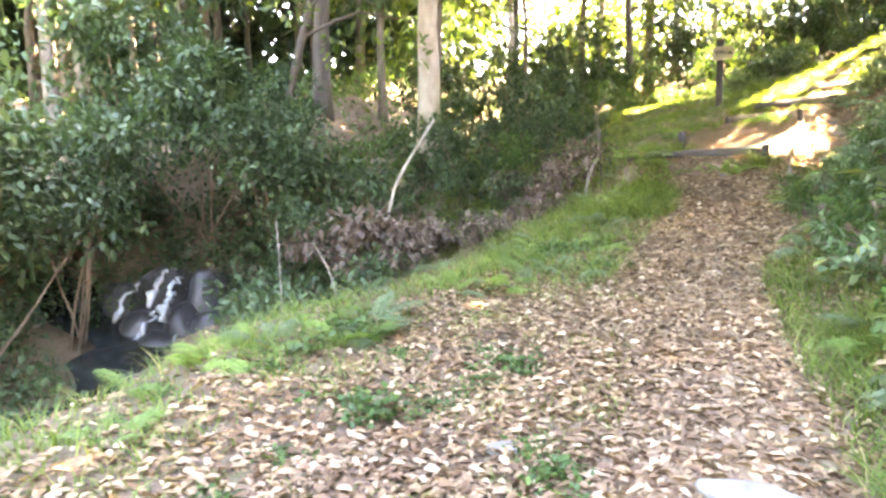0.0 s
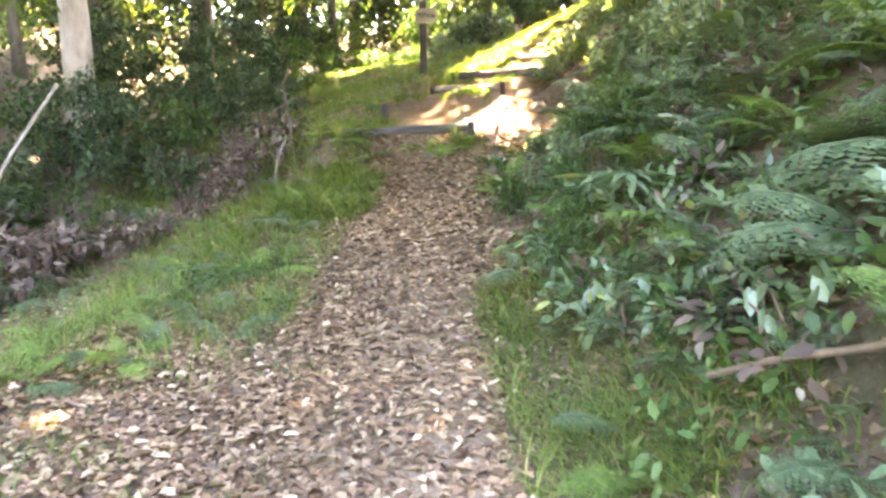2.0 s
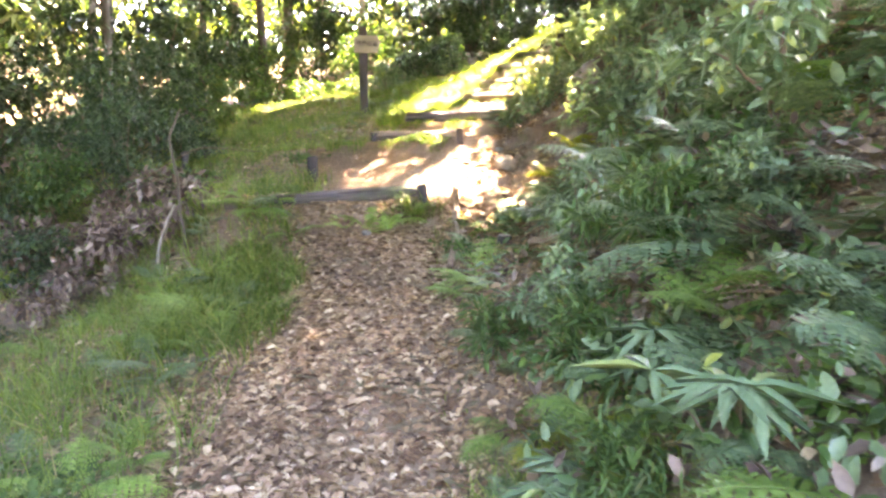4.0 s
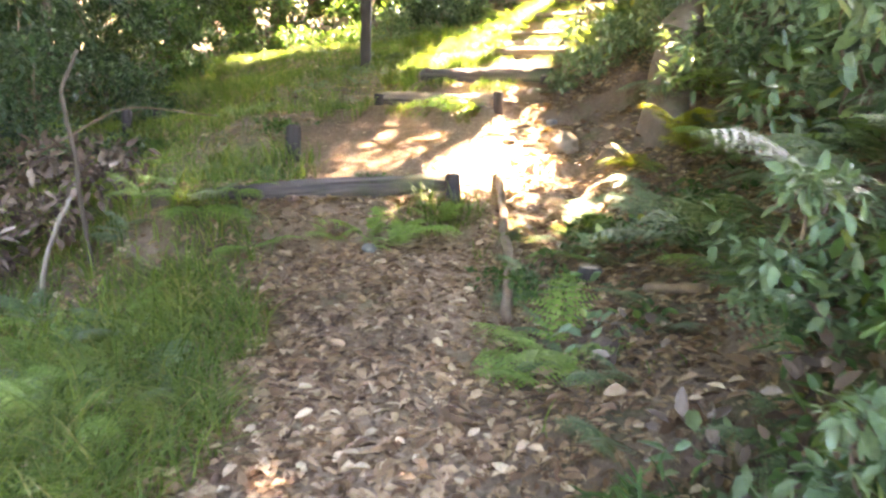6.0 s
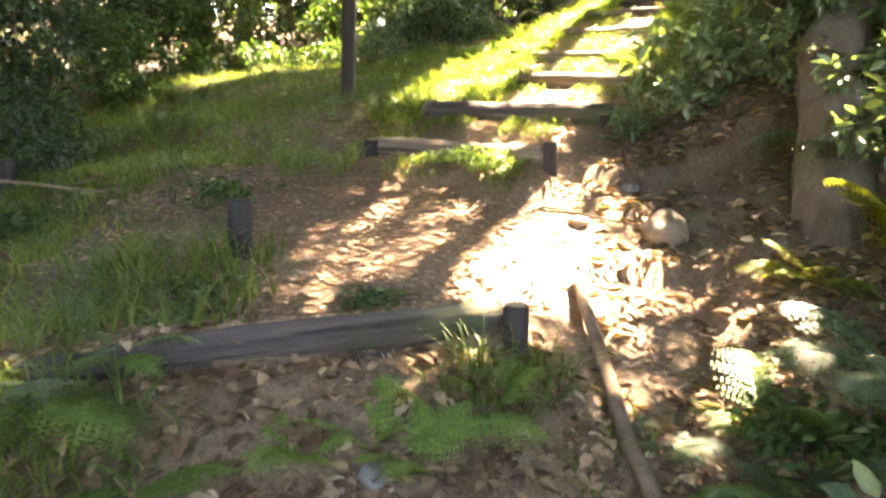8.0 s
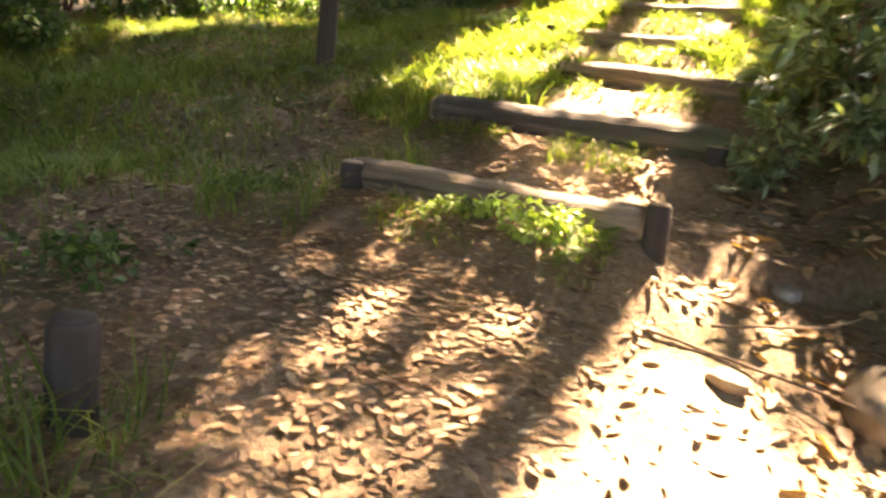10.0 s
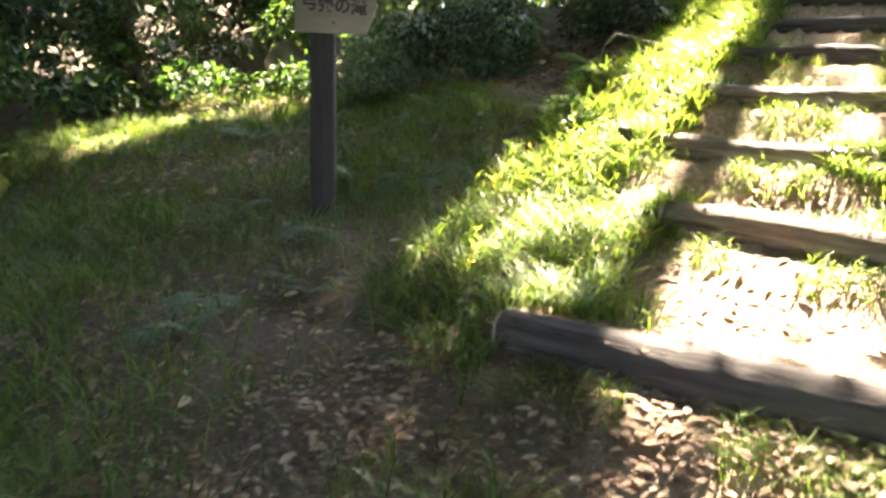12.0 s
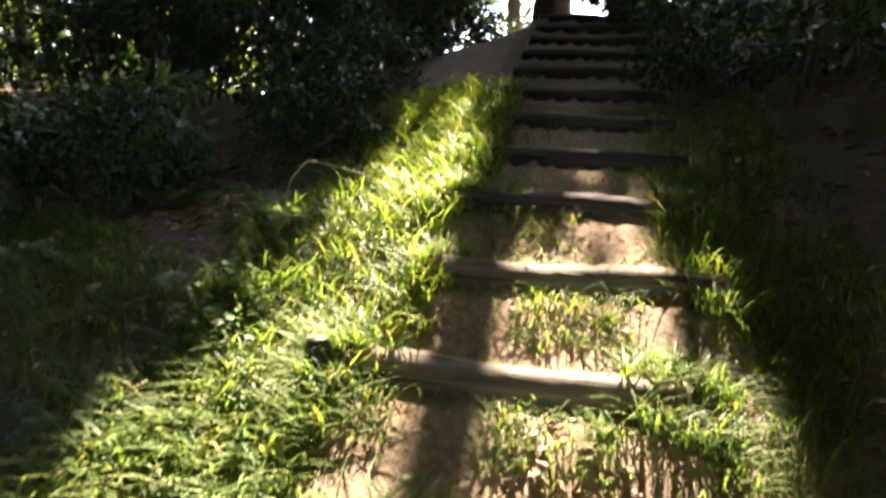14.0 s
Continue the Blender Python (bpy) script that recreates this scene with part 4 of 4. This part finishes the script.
def tree(x, y, tall, radius, mat, seed, label, lean=(0, 0), crown=True, first=0.45, leaf=0.16, clumps=26, spread=1.6, keep=None, cmat=CANOPY, waver=0.012):
    """A tapered, wavering trunk with limbs, and leaf clumps at the limbs' ends with gaps between."""
    r = np.random.default_rng(seed)
    thing = new("tree")
    g = ground(x, y)
    thing.location = (x, y, g)
    s = np.linspace(0, 1, 14)
    wav = np.cumsum(r.normal(0, waver * tall, (14, 2)), 0) * s[:, None]
    line = np.column_stack([lean[0] * tall * s + wav[:, 0], lean[1] * tall * s + wav[:, 1], -0.15 + (tall + 0.15) * s])
    rad = radius * (1.0 - 0.72 * s) * (1 + 0.45 * np.exp(-s * 22))
    part("trunk", mesh_of("trunk", *tube(line, rad, 12, 0.07, seed), mat, True), mat, thing)
    if not crown:
        return tagged(thing, label, "tree", "woodland trees")
    bits = []
    for i in range(9):
        t = first + (0.97 - first) * (i + r.uniform(0, 0.8)) / 9
        root = np.array([np.interp(t, s, line[:, k]) for k in range(3)])
        a = r.uniform(0, 6.28)
        reach = spread * r.uniform(0.6, 1.2) * (1.25 - 0.6 * t)
        tip = root + (np.cos(a) * reach, np.sin(a) * reach, reach * r.uniform(0.15, 0.7))
        br = curve(root, tip, 7, 0.1 * reach, 0.04, seed + i)
        part("limb", mesh_of("limb", *tube(br, np.linspace(np.interp(t, s, rad) * 0.5, 0.012, 7), 6, 0.1, i), mat, True), mat, thing)
        for _ in range(max(clumps // 9, 1)):
            c = br[int(r.integers(3, 7))] + r.normal(0, 0.3 * spread, 3) * (1, 1, 0.5)
            if keep is None or keep(c + (x, y, g)):
                bits.append(crown_clump(c, r.uniform(0.28, 0.6), 46, leaf, r))
    if bits:
        part("crown", joined(bits), cmat, thing, "uneven crown of small green leaves")
    return tagged(thing, label, "tree", "woodland trees")


SPOT_Z = [ground(cx, cy) for cx, cy, _, _ in SPOTS]
THIN_Z = [ground(cx, cy) for cx, cy, _, _ in THIN]


def sun_reaches(p, spots, levels, margin):
    back = np.array(SUN_TO) / SUN_TO.z
    for spot, z in zip(spots, levels):
        q = np.array(p) - back * (p[2] - z)
        if inside(q[0], q[1], (spot,), margin):
            return True
    return False


def lets_sun_by(p):
    """False for foliage that would stand between the sun and the sunlit spots of the ground."""
    return not sun_reaches(p, SPOTS, SPOT_Z, 0.42)


def by_bearing(bearing, dist):
    """A place seen from the walk's start at a bearing (degrees to the left of +y) and distance."""
    return -math.sin(radians(bearing)) * dist, math.cos(radians(bearing)) * dist


SEEN = [(5.7, 14.5, 11, 0.26, BARK_PALE, (0.01, 0.0)), (19.0, 12.5, 9, 0.09, BARK_DARK, (0.22, 0.05)), (-0.8, 19, 9, 0.1, BARK_PALE, (0.02, 0)), (-2.0, 17, 8, 0.07, BARK, (0.04, 0.0)),
        (-6.0, 22, 9, 0.11, BARK, (0.1, 0)), (-10.5, 21, 9, 0.12, BARK_DARK, (-0.06, 0)), (-13.7, 26, 11, 0.14, BARK_DARK, (0.0, 0)), (-19.3, 26, 10, 0.1, BARK, (-0.1, 0)), (-21.8, 28, 12, 0.14, BARK_DARK, (-0.01, 0)),
        (-23.8, 30, 12, 0.3, BARK, (0.0, 0)), (-25.6, 31, 12, 0.26, BARK, (0.02, 0)), (-16.5, 32, 12, 0.15, BARK, (0.02, 0)), (-8.0, 30, 12, 0.15, BARK, (0.0, 0)), (-28.0, 26, 11, 0.16, BARK_DARK, (0, 0)), (-30.5, 30, 12, 0.2, BARK_DARK, (0.02, 0)),
        (-33.0, 27, 11, 0.18, BARK_DARK, (0, 0)), (-36.0, 31, 12, 0.2, BARK_DARK, (0, 0)), (-40, 30, 12, 0.2, BARK_DARK, (0, 0))]
for i, (b, d, tall, rad, mat, lean) in enumerate(SEEN):
    x, y = by_bearing(b, d)
    tree(x, y, tall, rad, mat, 200 + i, {"pale_smooth_bark": "pale-barked woodland tree on the slope", "dark_bark": "slender dark-barked tree against the bright sky", "grey_brown_bark": "grey-brown woodland tree with a leafy crown"}[mat.name], lean, True, 0.3, 0.17, 30, 1.9, lets_sun_by)
# straight thin trunks of the plantation across the stream
r_ = np.random.default_rng(5)
for i in range(30):
    x, y = by_bearing(r_.uniform(8, 44), r_.uniform(15, 27))
    tree(x, y, r_.uniform(11, 15), r_.uniform(0.08, 0.17), (BARK, BARK_DARK)[i % 2], 300 + i, "straight slender trunk in the dark plantation across the stream", (r_.normal(0, 0.015), 0), i % 2 == 0, 0.22, 0.2, 36, 1.8)
# added trees whose unseen crowns shade the walk, with gaps left for SPOTS
SHADE_TREES = [(-6.5, 3.5), (-7.5, 7.5), (-7.0, 12.6), (-3.6, 14.2), (-9.5, 10.0), (-6.2, -0.5), (-2.5, -4.0), (1.8, -3.5), (5.2, -1.0), (6.5, 2.6), (7.2, 5.6), (8.3, 8.2), (9.8, 10.6), (11.8, 12.6), (14.0, 14.0), (16.5, 15.5),
        (9.6, 21.5), (13.0, 22.5), (5.0, 24.0), (0.5, 21.0), (17.5, 20.5), (12.5, 8.0), (-1.6, 17.6)]


def add_shade_trees():
    r = np.random.default_rng(15)
    tx, ty = np.meshgrid(np.arange(-9, 13, 0.8), np.arange(-3, 21.5, 0.8), indexing="ij")
    spots = np.column_stack([tx.ravel(), ty.ravel()])
    low = spots[(spots[:, 1] < 9.3) & (spots[:, 0] < 6)]
    near = spots[(spots[:, 1] > 9.3) & (spots[:, 0] > 0)]
    spots = np.concatenate([spots, spots + 0.4, spots + (0.4, 0), low + (0, 0.4), near + (0, 0.4), near + (0.2, 0.2)])
    spots = spots + r.normal(0, 0.2, spots.shape)
    z = height(spots[:, 0], spots[:, 1])
    up = r.uniform(8.0, 11.5, len(spots))
    centre = np.column_stack([spots, z]) + np.array(SUN_TO)[None] * (up / SUN_TO.z)[:, None]
    keep = np.array([lets_sun_by(c) for c in centre])
    centre = centre[keep]
    own = np.argmin([np.hypot(centre[:, 0] - x, centre[:, 1] - y) for x, y in SHADE_TREES], axis=0)
    for i, (x, y) in enumerate(SHADE_TREES):
        mine = centre[own == i]
        if not len(mine):
            continue
        thing = new("tree")
        g = ground(x, y)
        thing.location = (x, y, g)
        mat = (BARK, BARK_DARK)[i % 2]
        mine = mine - (x, y, g)
        tall = 9.5
        s = np.linspace(0, 1, 12)
        mean = mine.mean(0)
        line = np.column_stack([0.35 * mean[0] * s**2, 0.35 * mean[1] * s**2, -0.15 + tall * s])
        rad = r.uniform(0.13, 0.2) * (1.0 - 0.6 * s) * (1 + 0.4 * np.exp(-s * 20))
        part("trunk", mesh_of("trunk", *tube(line, rad, 12, 0.07, i), mat, True), mat, thing)
        turn = np.arctan2(mine[:, 1], mine[:, 0])
        for k in range(6):
            some = mine[(turn >= -np.pi + k * np.pi / 3) & (turn < -np.pi + (k + 1) * np.pi / 3)]
            if len(some):
                root = line[6 + k % 5]
                part("limb", mesh_of("limb", *tube(curve(root, some.mean(0), 7, 0.3, 0.05, k), np.linspace(0.07, 0.02, 7), 6, 0.1, k), mat, True), mat, thing)
        thin = [sun_reaches(c + (x, y, g), THIN, THIN_Z, 0.3) for c in mine]
        bits = [crown_clump(c, r.uniform(0.5, 0.75), 54 if few else 84, 0.14 if few else 0.28, r) for c, few in zip(mine, thin)]
        part("crown", joined(bits), CANOPY, thing, "added leafy crown that shades the trail, gaps left for the sun spots")
        tagged(thing, "added tall tree whose crown, out of view, shades the trail", "tree", "woodland trees")


add_shade_trees()
# two straight trunks at the head of the stair, whose shadows cross the steps and the path
tree(13.4, 18.05, 16, 0.23, BARK_DARK, 470, "slim straight tree at the head of the stair", (0, 0), True, 0.85, 0.2, 9, 1.2, lets_sun_by, waver=0.0005)
tree(13.3, 16.6, 17, 0.25, BARK_DARK, 471, "slim straight tree at the head of the stair", (0, 0), True, 0.85, 0.2, 9, 1.2, lets_sun_by, waver=0.0005)
# big slanting trunk at the foot of the bank
stick("fallen_log", [gz(4.98, 9.62, -0.4), gz(5.9, 10.4, 0.16), gz(7.6, 11.8, 0.22)], 0.2, 0.14, BARK, "thick brown trunk fallen down the bank", 21)
# woods far off
def sight_of_water(x, y):
    """True in the strip between the walk's start and the cascade."""
    a = (np.asarray(x) * -5.2 + np.asarray(y) * 9.5) / 117.3
    b = np.abs(np.asarray(x) * 9.5 + np.asarray(y) * 5.2) / 10.83
    return (a > 0.5) & (a < 1.02) & (b < 0.5 + 0.7 * a)


def woods(name, n, bearings, dists, tops, size, leaf, mat, seed, label, clear=5.0):
    bits, r = [], np.random.default_rng(seed)
    for _ in range(n):
        x, y = by_bearing(r.uniform(*bearings), r.uniform(*dists))
        c = np.array((x, y, ground(x, y) + tops[1] * r.uniform(tops[0] / tops[1], 1)))
        if lets_sun_by(c) and np.hypot(KNOTS[:, 0] - x, KNOTS[:, 1] - y).min() > clear and not sight_of_water(x, y):
            bits.append(crown_clump(c, r.uniform(*size), 60, leaf, r))
    return tagged(part(name, joined(bits), mat, None), label, "woods", kind="stuff")


woods("far_wood", 1100, (3, 60), (25, 36), (0.3, 13), (1.2, 2.4), 0.6, DEEP, 21, "dark dense plantation foliage across the valley")
woods("far_wood", 800, (60, 272), (13, 24), (0.3, 13), (1.2, 2.4), 0.6, DEEP, 29, "dense wood added behind the trail, out of view, to dim it")
woods("far_wood", 270, (-34, 6), (30, 42), (0.2, 5.5), (1.0, 2.0), 0.4, CANOPY, 22, "distant sunlit woodland edge")
woods("far_wood", 170, (-34, 6), (20, 34), (3.0, 11), (0.7, 1.5), 0.25, CANOPY, 23, "sunlit leafage hanging between distant trees")
woods("far_wood", 260, (-85, -33), (30, 44), (0.2, 7), (1.2, 2.2), 0.45, DEEP, 24, "dark woodland beyond the head of the stair")
woods("far_wood", 260, (9, 48), (14, 25), (3.2, 9), (0.8, 1.6), 0.3, DEEP, 27, "dark leafage added among the plantation trunks to shade and veil them")
woods("undergrowth", 520, (-30, 45), (13, 30), (0.05, 0.7), (0.4, 0.8), 0.12, GREEN, 25, "low green undergrowth on the wooded slope")
woods("undergrowth", 420, (18, 48), (6.5, 14), (0.03, 0.5), (0.25, 0.5), 0.1, DEEP, 28, "low dark leaves added over the hollow's bare slope to darken it", 3.2)
woods("undergrowth", 260, (8, 50), (6.2, 13), (0.05, 0.3), (0.25, 0.45), 0.09, DEEP, 26, "low green undergrowth on the stream bank", 3.2)

def bank_cover(n, mat, seed, leaf, label):
    r = np.random.default_rng(seed)
    y, d = r.uniform(1.8, 9.2, n), 0.95 + np.abs(r.normal(0, 1.7, n))
    xy = np.column_stack([np.interp(y, KNOTS[:9, 1], KNOTS[:9, 0]) + d, y])
    xy = xy[(y < 7.2) | (r.uniform(0, 1, n) < 0.2)]
    p = on_ground(xy)
    return tagged(part("undergrowth", joined([crown_clump(c + (0, 0, 0.07), r.uniform(0.1, 0.24), 30, leaf, r) for c in p]), mat, None), label, "undergrowth", kind="stuff")


bank_cover(340, GREEN, 31, 0.07, "small leafy plants between the ferns of the bank")
bank_cover(90, WITHERED, 33, 0.08, "withered leaves hanging between the ferns of the bank")
bank_cover(150, PALE, 32, 0.085, "pale broad-leaved seedlings between the ferns of the bank")

# ---------------------------------------------------------------- grass, herbs and leaf litter


def before_logs(x, y):
    """True on the walked side of the logs, where long grass would hide them."""
    hit = np.zeros(np.shape(x), bool)
    for ax, ay, bx, by, top, rad in LOGS:
        wx, wy = bx - ax, by - ay
        size = math.hypot(wx, wy)
        u = ((x - ax) * wx + (y - ay) * wy) / size
        n = (-wy * (x - ax) + wx * (y - ay)) / size
        hit |= (u > 0.02) & (u < size) & (n < 0.12) & (n > (-0.55 if top > 1.5 else -0.2))
    return hit


def grass_patch(name, n, density, length, label, box_, seed, width=0.007, bend=(0.55, 1.2), mat=GRASS, clear=0.115):
    r = np.random.default_rng(seed)
    xy = np.column_stack([r.uniform(box_[0], box_[1], n), r.uniform(box_[2], box_[3], n)])
    # blades stand in tufts and arch away from the tuft's middle
    tuft = np.column_stack([r.uniform(box_[0], box_[1], n // 16), r.uniform(box_[2], box_[3], n // 16)])
    own = r.integers(0, len(tuft), n)
    off = r.normal(0, 0.045, (n, 2))
    tufted = r.uniform(0, 1, n) < 0.82
    xy = np.where(tufted[:, None], tuft[own] + off, xy)
    head = np.where(tufted, np.arctan2(off[:, 1], off[:, 0]) + r.normal(0, 0.5, n), r.uniform(0, 6.28, n))
    tall = np.where(tufted, r.uniform(0.7, 1.25, len(tuft))[own], 0.7)
    ys, d, _ = along(xy[:, 0], xy[:, 1])
    keep = (r.uniform(0, 1, n) < density(xy[:, 0], xy[:, 1], ys, d)) & ~(before_logs(xy[:, 0], xy[:, 1]) & (length > clear))
    xy, m = xy[keep], int(keep.sum())
    L = length * r.uniform(0.5, 1.2, m) * tall[keep]
    v, f = blades(on_ground(xy) - (0, 0, 0.01), head[keep], L, width * r.uniform(0.6, 1.3, m), r.uniform(*bend, m))
    return tagged(part(name, (v, f), mat, None), label, "grass", kind="stuff")


def patchy(x, y, k=1.0, cut=0.0):
    return np.clip(0.55 + 0.9 * np.sin(1.9 * k * x + 1.3 * y) * np.sin(2.3 * k * y - 0.8 * x + 1) - cut, 0, 1)


grass_patch("grass", 60000, lambda x, y, s, d: (d < -0.55) * (d > -2.2) * np.clip((-d - 0.5) * 2, 0, 1) * np.clip((y - 5.0) / 1.6, 0, 1) * (0.25 + patchy(x, y, 1.7) * patchy(x + 3, y, 0.8)) * (y < 11.3), 0.27, "soft green grass on the left verge of the path", (-1.5, 3.2, 5.2, 11.5), 1, 0.008)
grass_patch("grass", 22000, lambda x, y, s, d: (d > 0.5) * (d < 1.35) * (0.35 + patchy(x, y)), 0.19, "lush green grass on the right verge of the path", (1.0, 3.6, 1.6, 6.0), 2, 0.007, (0.7, 1.3))
grass_patch("grass", 4000, lambda x, y, s, d: (d > 0.55) * (d < 1.3) * patchy(x, y, 1.3, 0.2), 0.12, "thin grass on the right verge of the path", (2.3, 5.0, 6.0, 9.8), 3)
grass_patch("grass", 9000, lambda x, y, s, d: ((x - 2.1) ** 2 / 0.03 + (y - 10.05) ** 2 / 0.05 < 1) | ((x - 3.55) ** 2 / 0.09 + (y - 9.8) ** 2 / 0.02 < 1), 0.25, "long grass hanging over the log", (1.1, 3.9, 9.2, 10.6), 4, 0.007, (0.7, 1.2), clear=9.0)
grass_patch("grass", 140000, lambda x, y, s, d: (d < -1.1) * (d > -6) * (y > 10.6) * np.clip((-d - 1.2) * 0.9, 0, 1) * np.where((y < 12.6) & (d > -1.9), 0.4, 1) * (0.3 + patchy(x, y, 0.7)), 0.17, "shaded green meadow grass beside the steps", (-1.0, 6.2, 10.5, 19.0), 5, 0.007)
grass_patch("grass", 85000, lambda x, y, s, d: (d < -0.42) * (d > -1.5) * (y > 12.75) * (0.45 + 0.55 * patchy(x, y, 1.9)), 0.2, "bright low grass along the brow beside the steps", (4.4, 9.0, 12.4, 17.0), 6, 0.011, (0.6, 1.3))
grass_patch("grass", 26000, lambda x, y, s, d: (np.abs(d) < 0.7) * (s > 12.9) * patchy(x, y, 2.2, 0.2) * np.clip(0.1 + np.abs(d), 0, 1) * (x > 5.95), 0.1, "tufts of grass on the treads of the steps", (5.8, 8.6, 12.4, 15.5), 7, 0.006, (0.6, 1.3))
grass_patch("grass", 40000, lambda x, y, s, d: (d > 0.38) * (d < 1.1) * (s > 12.7) * (0.3 + patchy(x, y)), 0.13, "rough grass along the outer edge of the steps", (5.6, 9.5, 11.8, 15.8), 8)
grass_patch("grass", 15000, lambda x, y, s, d: (d < -1.5) * (d > -3.3) * (0.1 + patchy(x, y, 1.4)) * np.clip((-d - 1.5) * 0.7, 0, 1), 0.19, "long grass on the brink of the stream bank", (-4.0, 0.6, 1.0, 6.4), 9, 0.007)
grass_patch("grass", 18000, lambda x, y, s, d: (d < -0.3) * (d > -2.3) * patchy(x, y, 1.6, 0.2), 0.09, "thin grass among the dry leaves", (-2.2, 1.6, 1.2, 6.2), 10, 0.005)
grass_patch("grass", 26000, lambda x, y, s, d: (d < -1.8) * (d > -4.6) * (0.25 + patchy(x, y, 1.2)) * ~sight_of_water(x, y), 0.22, "rough grass on the slope above the stream", (-4.5, 1.6, 3.6, 11.5), 12)
grass_patch("grass", 9000, lambda x, y, s, d: ((x - 2.0) ** 2 + (y - 9.15) ** 2 < 0.12) | ((x - 1.6) ** 2 / 0.25 + (y - 8.6) ** 2 / 0.5 < 1), 0.26, "long grass tuft beside the path", (0.9, 2.8, 7.7, 9.8), 13, 0.008, (0.7, 1.2))


def under_logs(x, y):
    """True just below the logs of the sunlit steps, where tufts lean on them."""
    hit = np.zeros(np.shape(x), bool)
    for ax, ay, bx, by, top, rad in LOGS[1:]:
        wx, wy = bx - ax, by - ay
        size = math.hypot(wx, wy)
        u = ((x - ax) * wx + (y - ay) * wy) / size
        n = (-wy * (x - ax) + wx * (y - ay)) / size
        hit |= (u > -0.1) & (u < size * 0.95) & (n < -0.1) & (n > -0.33) & (np.sin(u * 9 + top * 5) > -0.35)
    return hit


grass_patch("grass", 60000, lambda x, y, s, d: under_logs(x, y) * 0.9, 0.1, "tufts of grass at the foot of the log steps", (3.8, 8.0, 11.0, 14.8), 15, 0.006, (0.6, 1.3))
grass_patch("grass", 3500, lambda x, y, s, d: ((x - 4.1) ** 2 + (y - 12.55) ** 2 < 0.1) | ((x - 3.6) ** 2 + (y - 12.3) ** 2 < 0.12) | ((x - 4.95) ** 2 + (y - 13.0) ** 2 < 0.12), 0.24, "dark grass tufts at the ends of the steps", (3.0, 5.5, 11.8, 13.6), 11)


def log_ends(x, y):
    hit = np.zeros(np.shape(x), bool)
    for ax, ay, bx, by, top, rad in LOGS[3:]:
        hit |= ((x - bx) ** 2 + (y - by) ** 2 < 0.04) | ((x - ax) ** 2 + (y - ay) ** 2 < 0.02)
    return hit


grass_patch("grass", 60000, lambda x, y, s, d: log_ends(x, y) * 1.0, 0.15, "grass growing round the ends of the log steps", (5.4, 8.0, 11.8, 14.8), 16, 0.008, (0.5, 1.2), clear=9.0)


def litter(name, n, density, size, label, box_, seed, curl=1.0):
    r = np.random.default_rng(seed)
    xy = np.column_stack([r.uniform(box_[0], box_[1], n), r.uniform(box_[2], box_[3], n)])
    ys, d, _ = along(xy[:, 0], xy[:, 1])
    xy = xy[r.uniform(0, 1, n) < density(xy[:, 0], xy[:, 1], ys, d)]
    m = len(xy)
    a = r.uniform(0, 6.28, m)
    L = size * r.uniform(0.45, 1.25, m)
    pos = on_ground(xy) + np.column_stack([np.zeros(m), np.zeros(m), r.uniform(0.003, 0.004 + 0.016 * curl, m)])
    way = np.column_stack([np.cos(a), np.sin(a), r.normal(0.03, 0.18, m) * curl])
    v, f = leaves(pos, way, unit(r.normal(0, 0.28 * curl, (m, 3)) + (0, 0, 1)), L, L * r.uniform(0.38, 0.6, m), r.uniform(0.1, 0.9) * curl, 0.22 * curl)
    return tagged(part(name, (v, f), LITTER, None), label, "leaf litter", kind="stuff")


litter("leaf_litter", 78000, lambda x, y, s, d: np.clip(1.15 - np.abs(d + 0.6) / 2.0, 0.05, 1) * np.where(np.abs(d - 0.05) < 0.28, 0.8, 1), 0.06, "dry brown leaves strewn over the lower path", (-3.0, 3.4, 0.8, 6.6), 1)
litter("leaf_litter", 36000, lambda x, y, s, d: np.clip(1.3 - np.abs(d + 0.1) / 0.75, 0.1, 1) * np.where(np.abs(d - 0.1) < 0.25, 0.75, 1), 0.075, "dry brown leaves strewn over the path below the log", (0.6, 5.2, 6.4, 10.1), 2)
litter("leaf_litter", 34000, lambda x, y, s, d: np.clip(1.25 - np.abs(d + 0.5) / 1.6, 0.06, 1) * np.where(lit(x, y), 0.22, 1), 0.05, "dry brown leaves strewn between the log steps", (1.6, 6.4, 10.0, 13.4), 3, 0.12)
litter("leaf_litter", 16000, lambda x, y, s, d: np.clip(1.2 - np.abs(d) / 0.9, 0.12, 1) * np.where(lit(x, y), 0.25, 1), 0.03, "dry leaves on the treads of the upper steps", (5.0, 12.5, 12.0, 17.5), 4, 0.15)
litter("leaf_litter", 40000, lambda x, y, s, d: (d > 0.8) * 0.7 + (d < -2) * 0.4, 0.09, "dead leaves under the plants of the banks", (-5.0, 9.5, 2.0, 18.0), 5)
litter("leaf_litter", 9000, lambda x, y, s, d: (d > 0.9) * 0.9, 0.07, "dead leaves on the bare slope below the fallen log", (3.6, 8.0, 8.6, 12.6), 6)
litter("leaf_litter", 16000, lambda x, y, s, d: (d < -0.6) * (d > -3.5) * 0.7, 0.07, "dead leaves in the grassy verge", (-2.5, 3.0, 5.0, 11.0), 7)
litter("leaf_litter", 22000, lambda x, y, s, d: (d > 0.55) * 0.9, 0.055, "dead leaves and mould between the ferns of the bank", (2.2, 6.2, 5.6, 9.6), 8)
litter("leaf_litter", 14000, lambda x, y, s, d: (d < -1.0) * (d > -4) * 0.8, 0.06, "dead leaves in the shade beside the steps", (2.0, 8.0, 11.5, 17.0), 9)
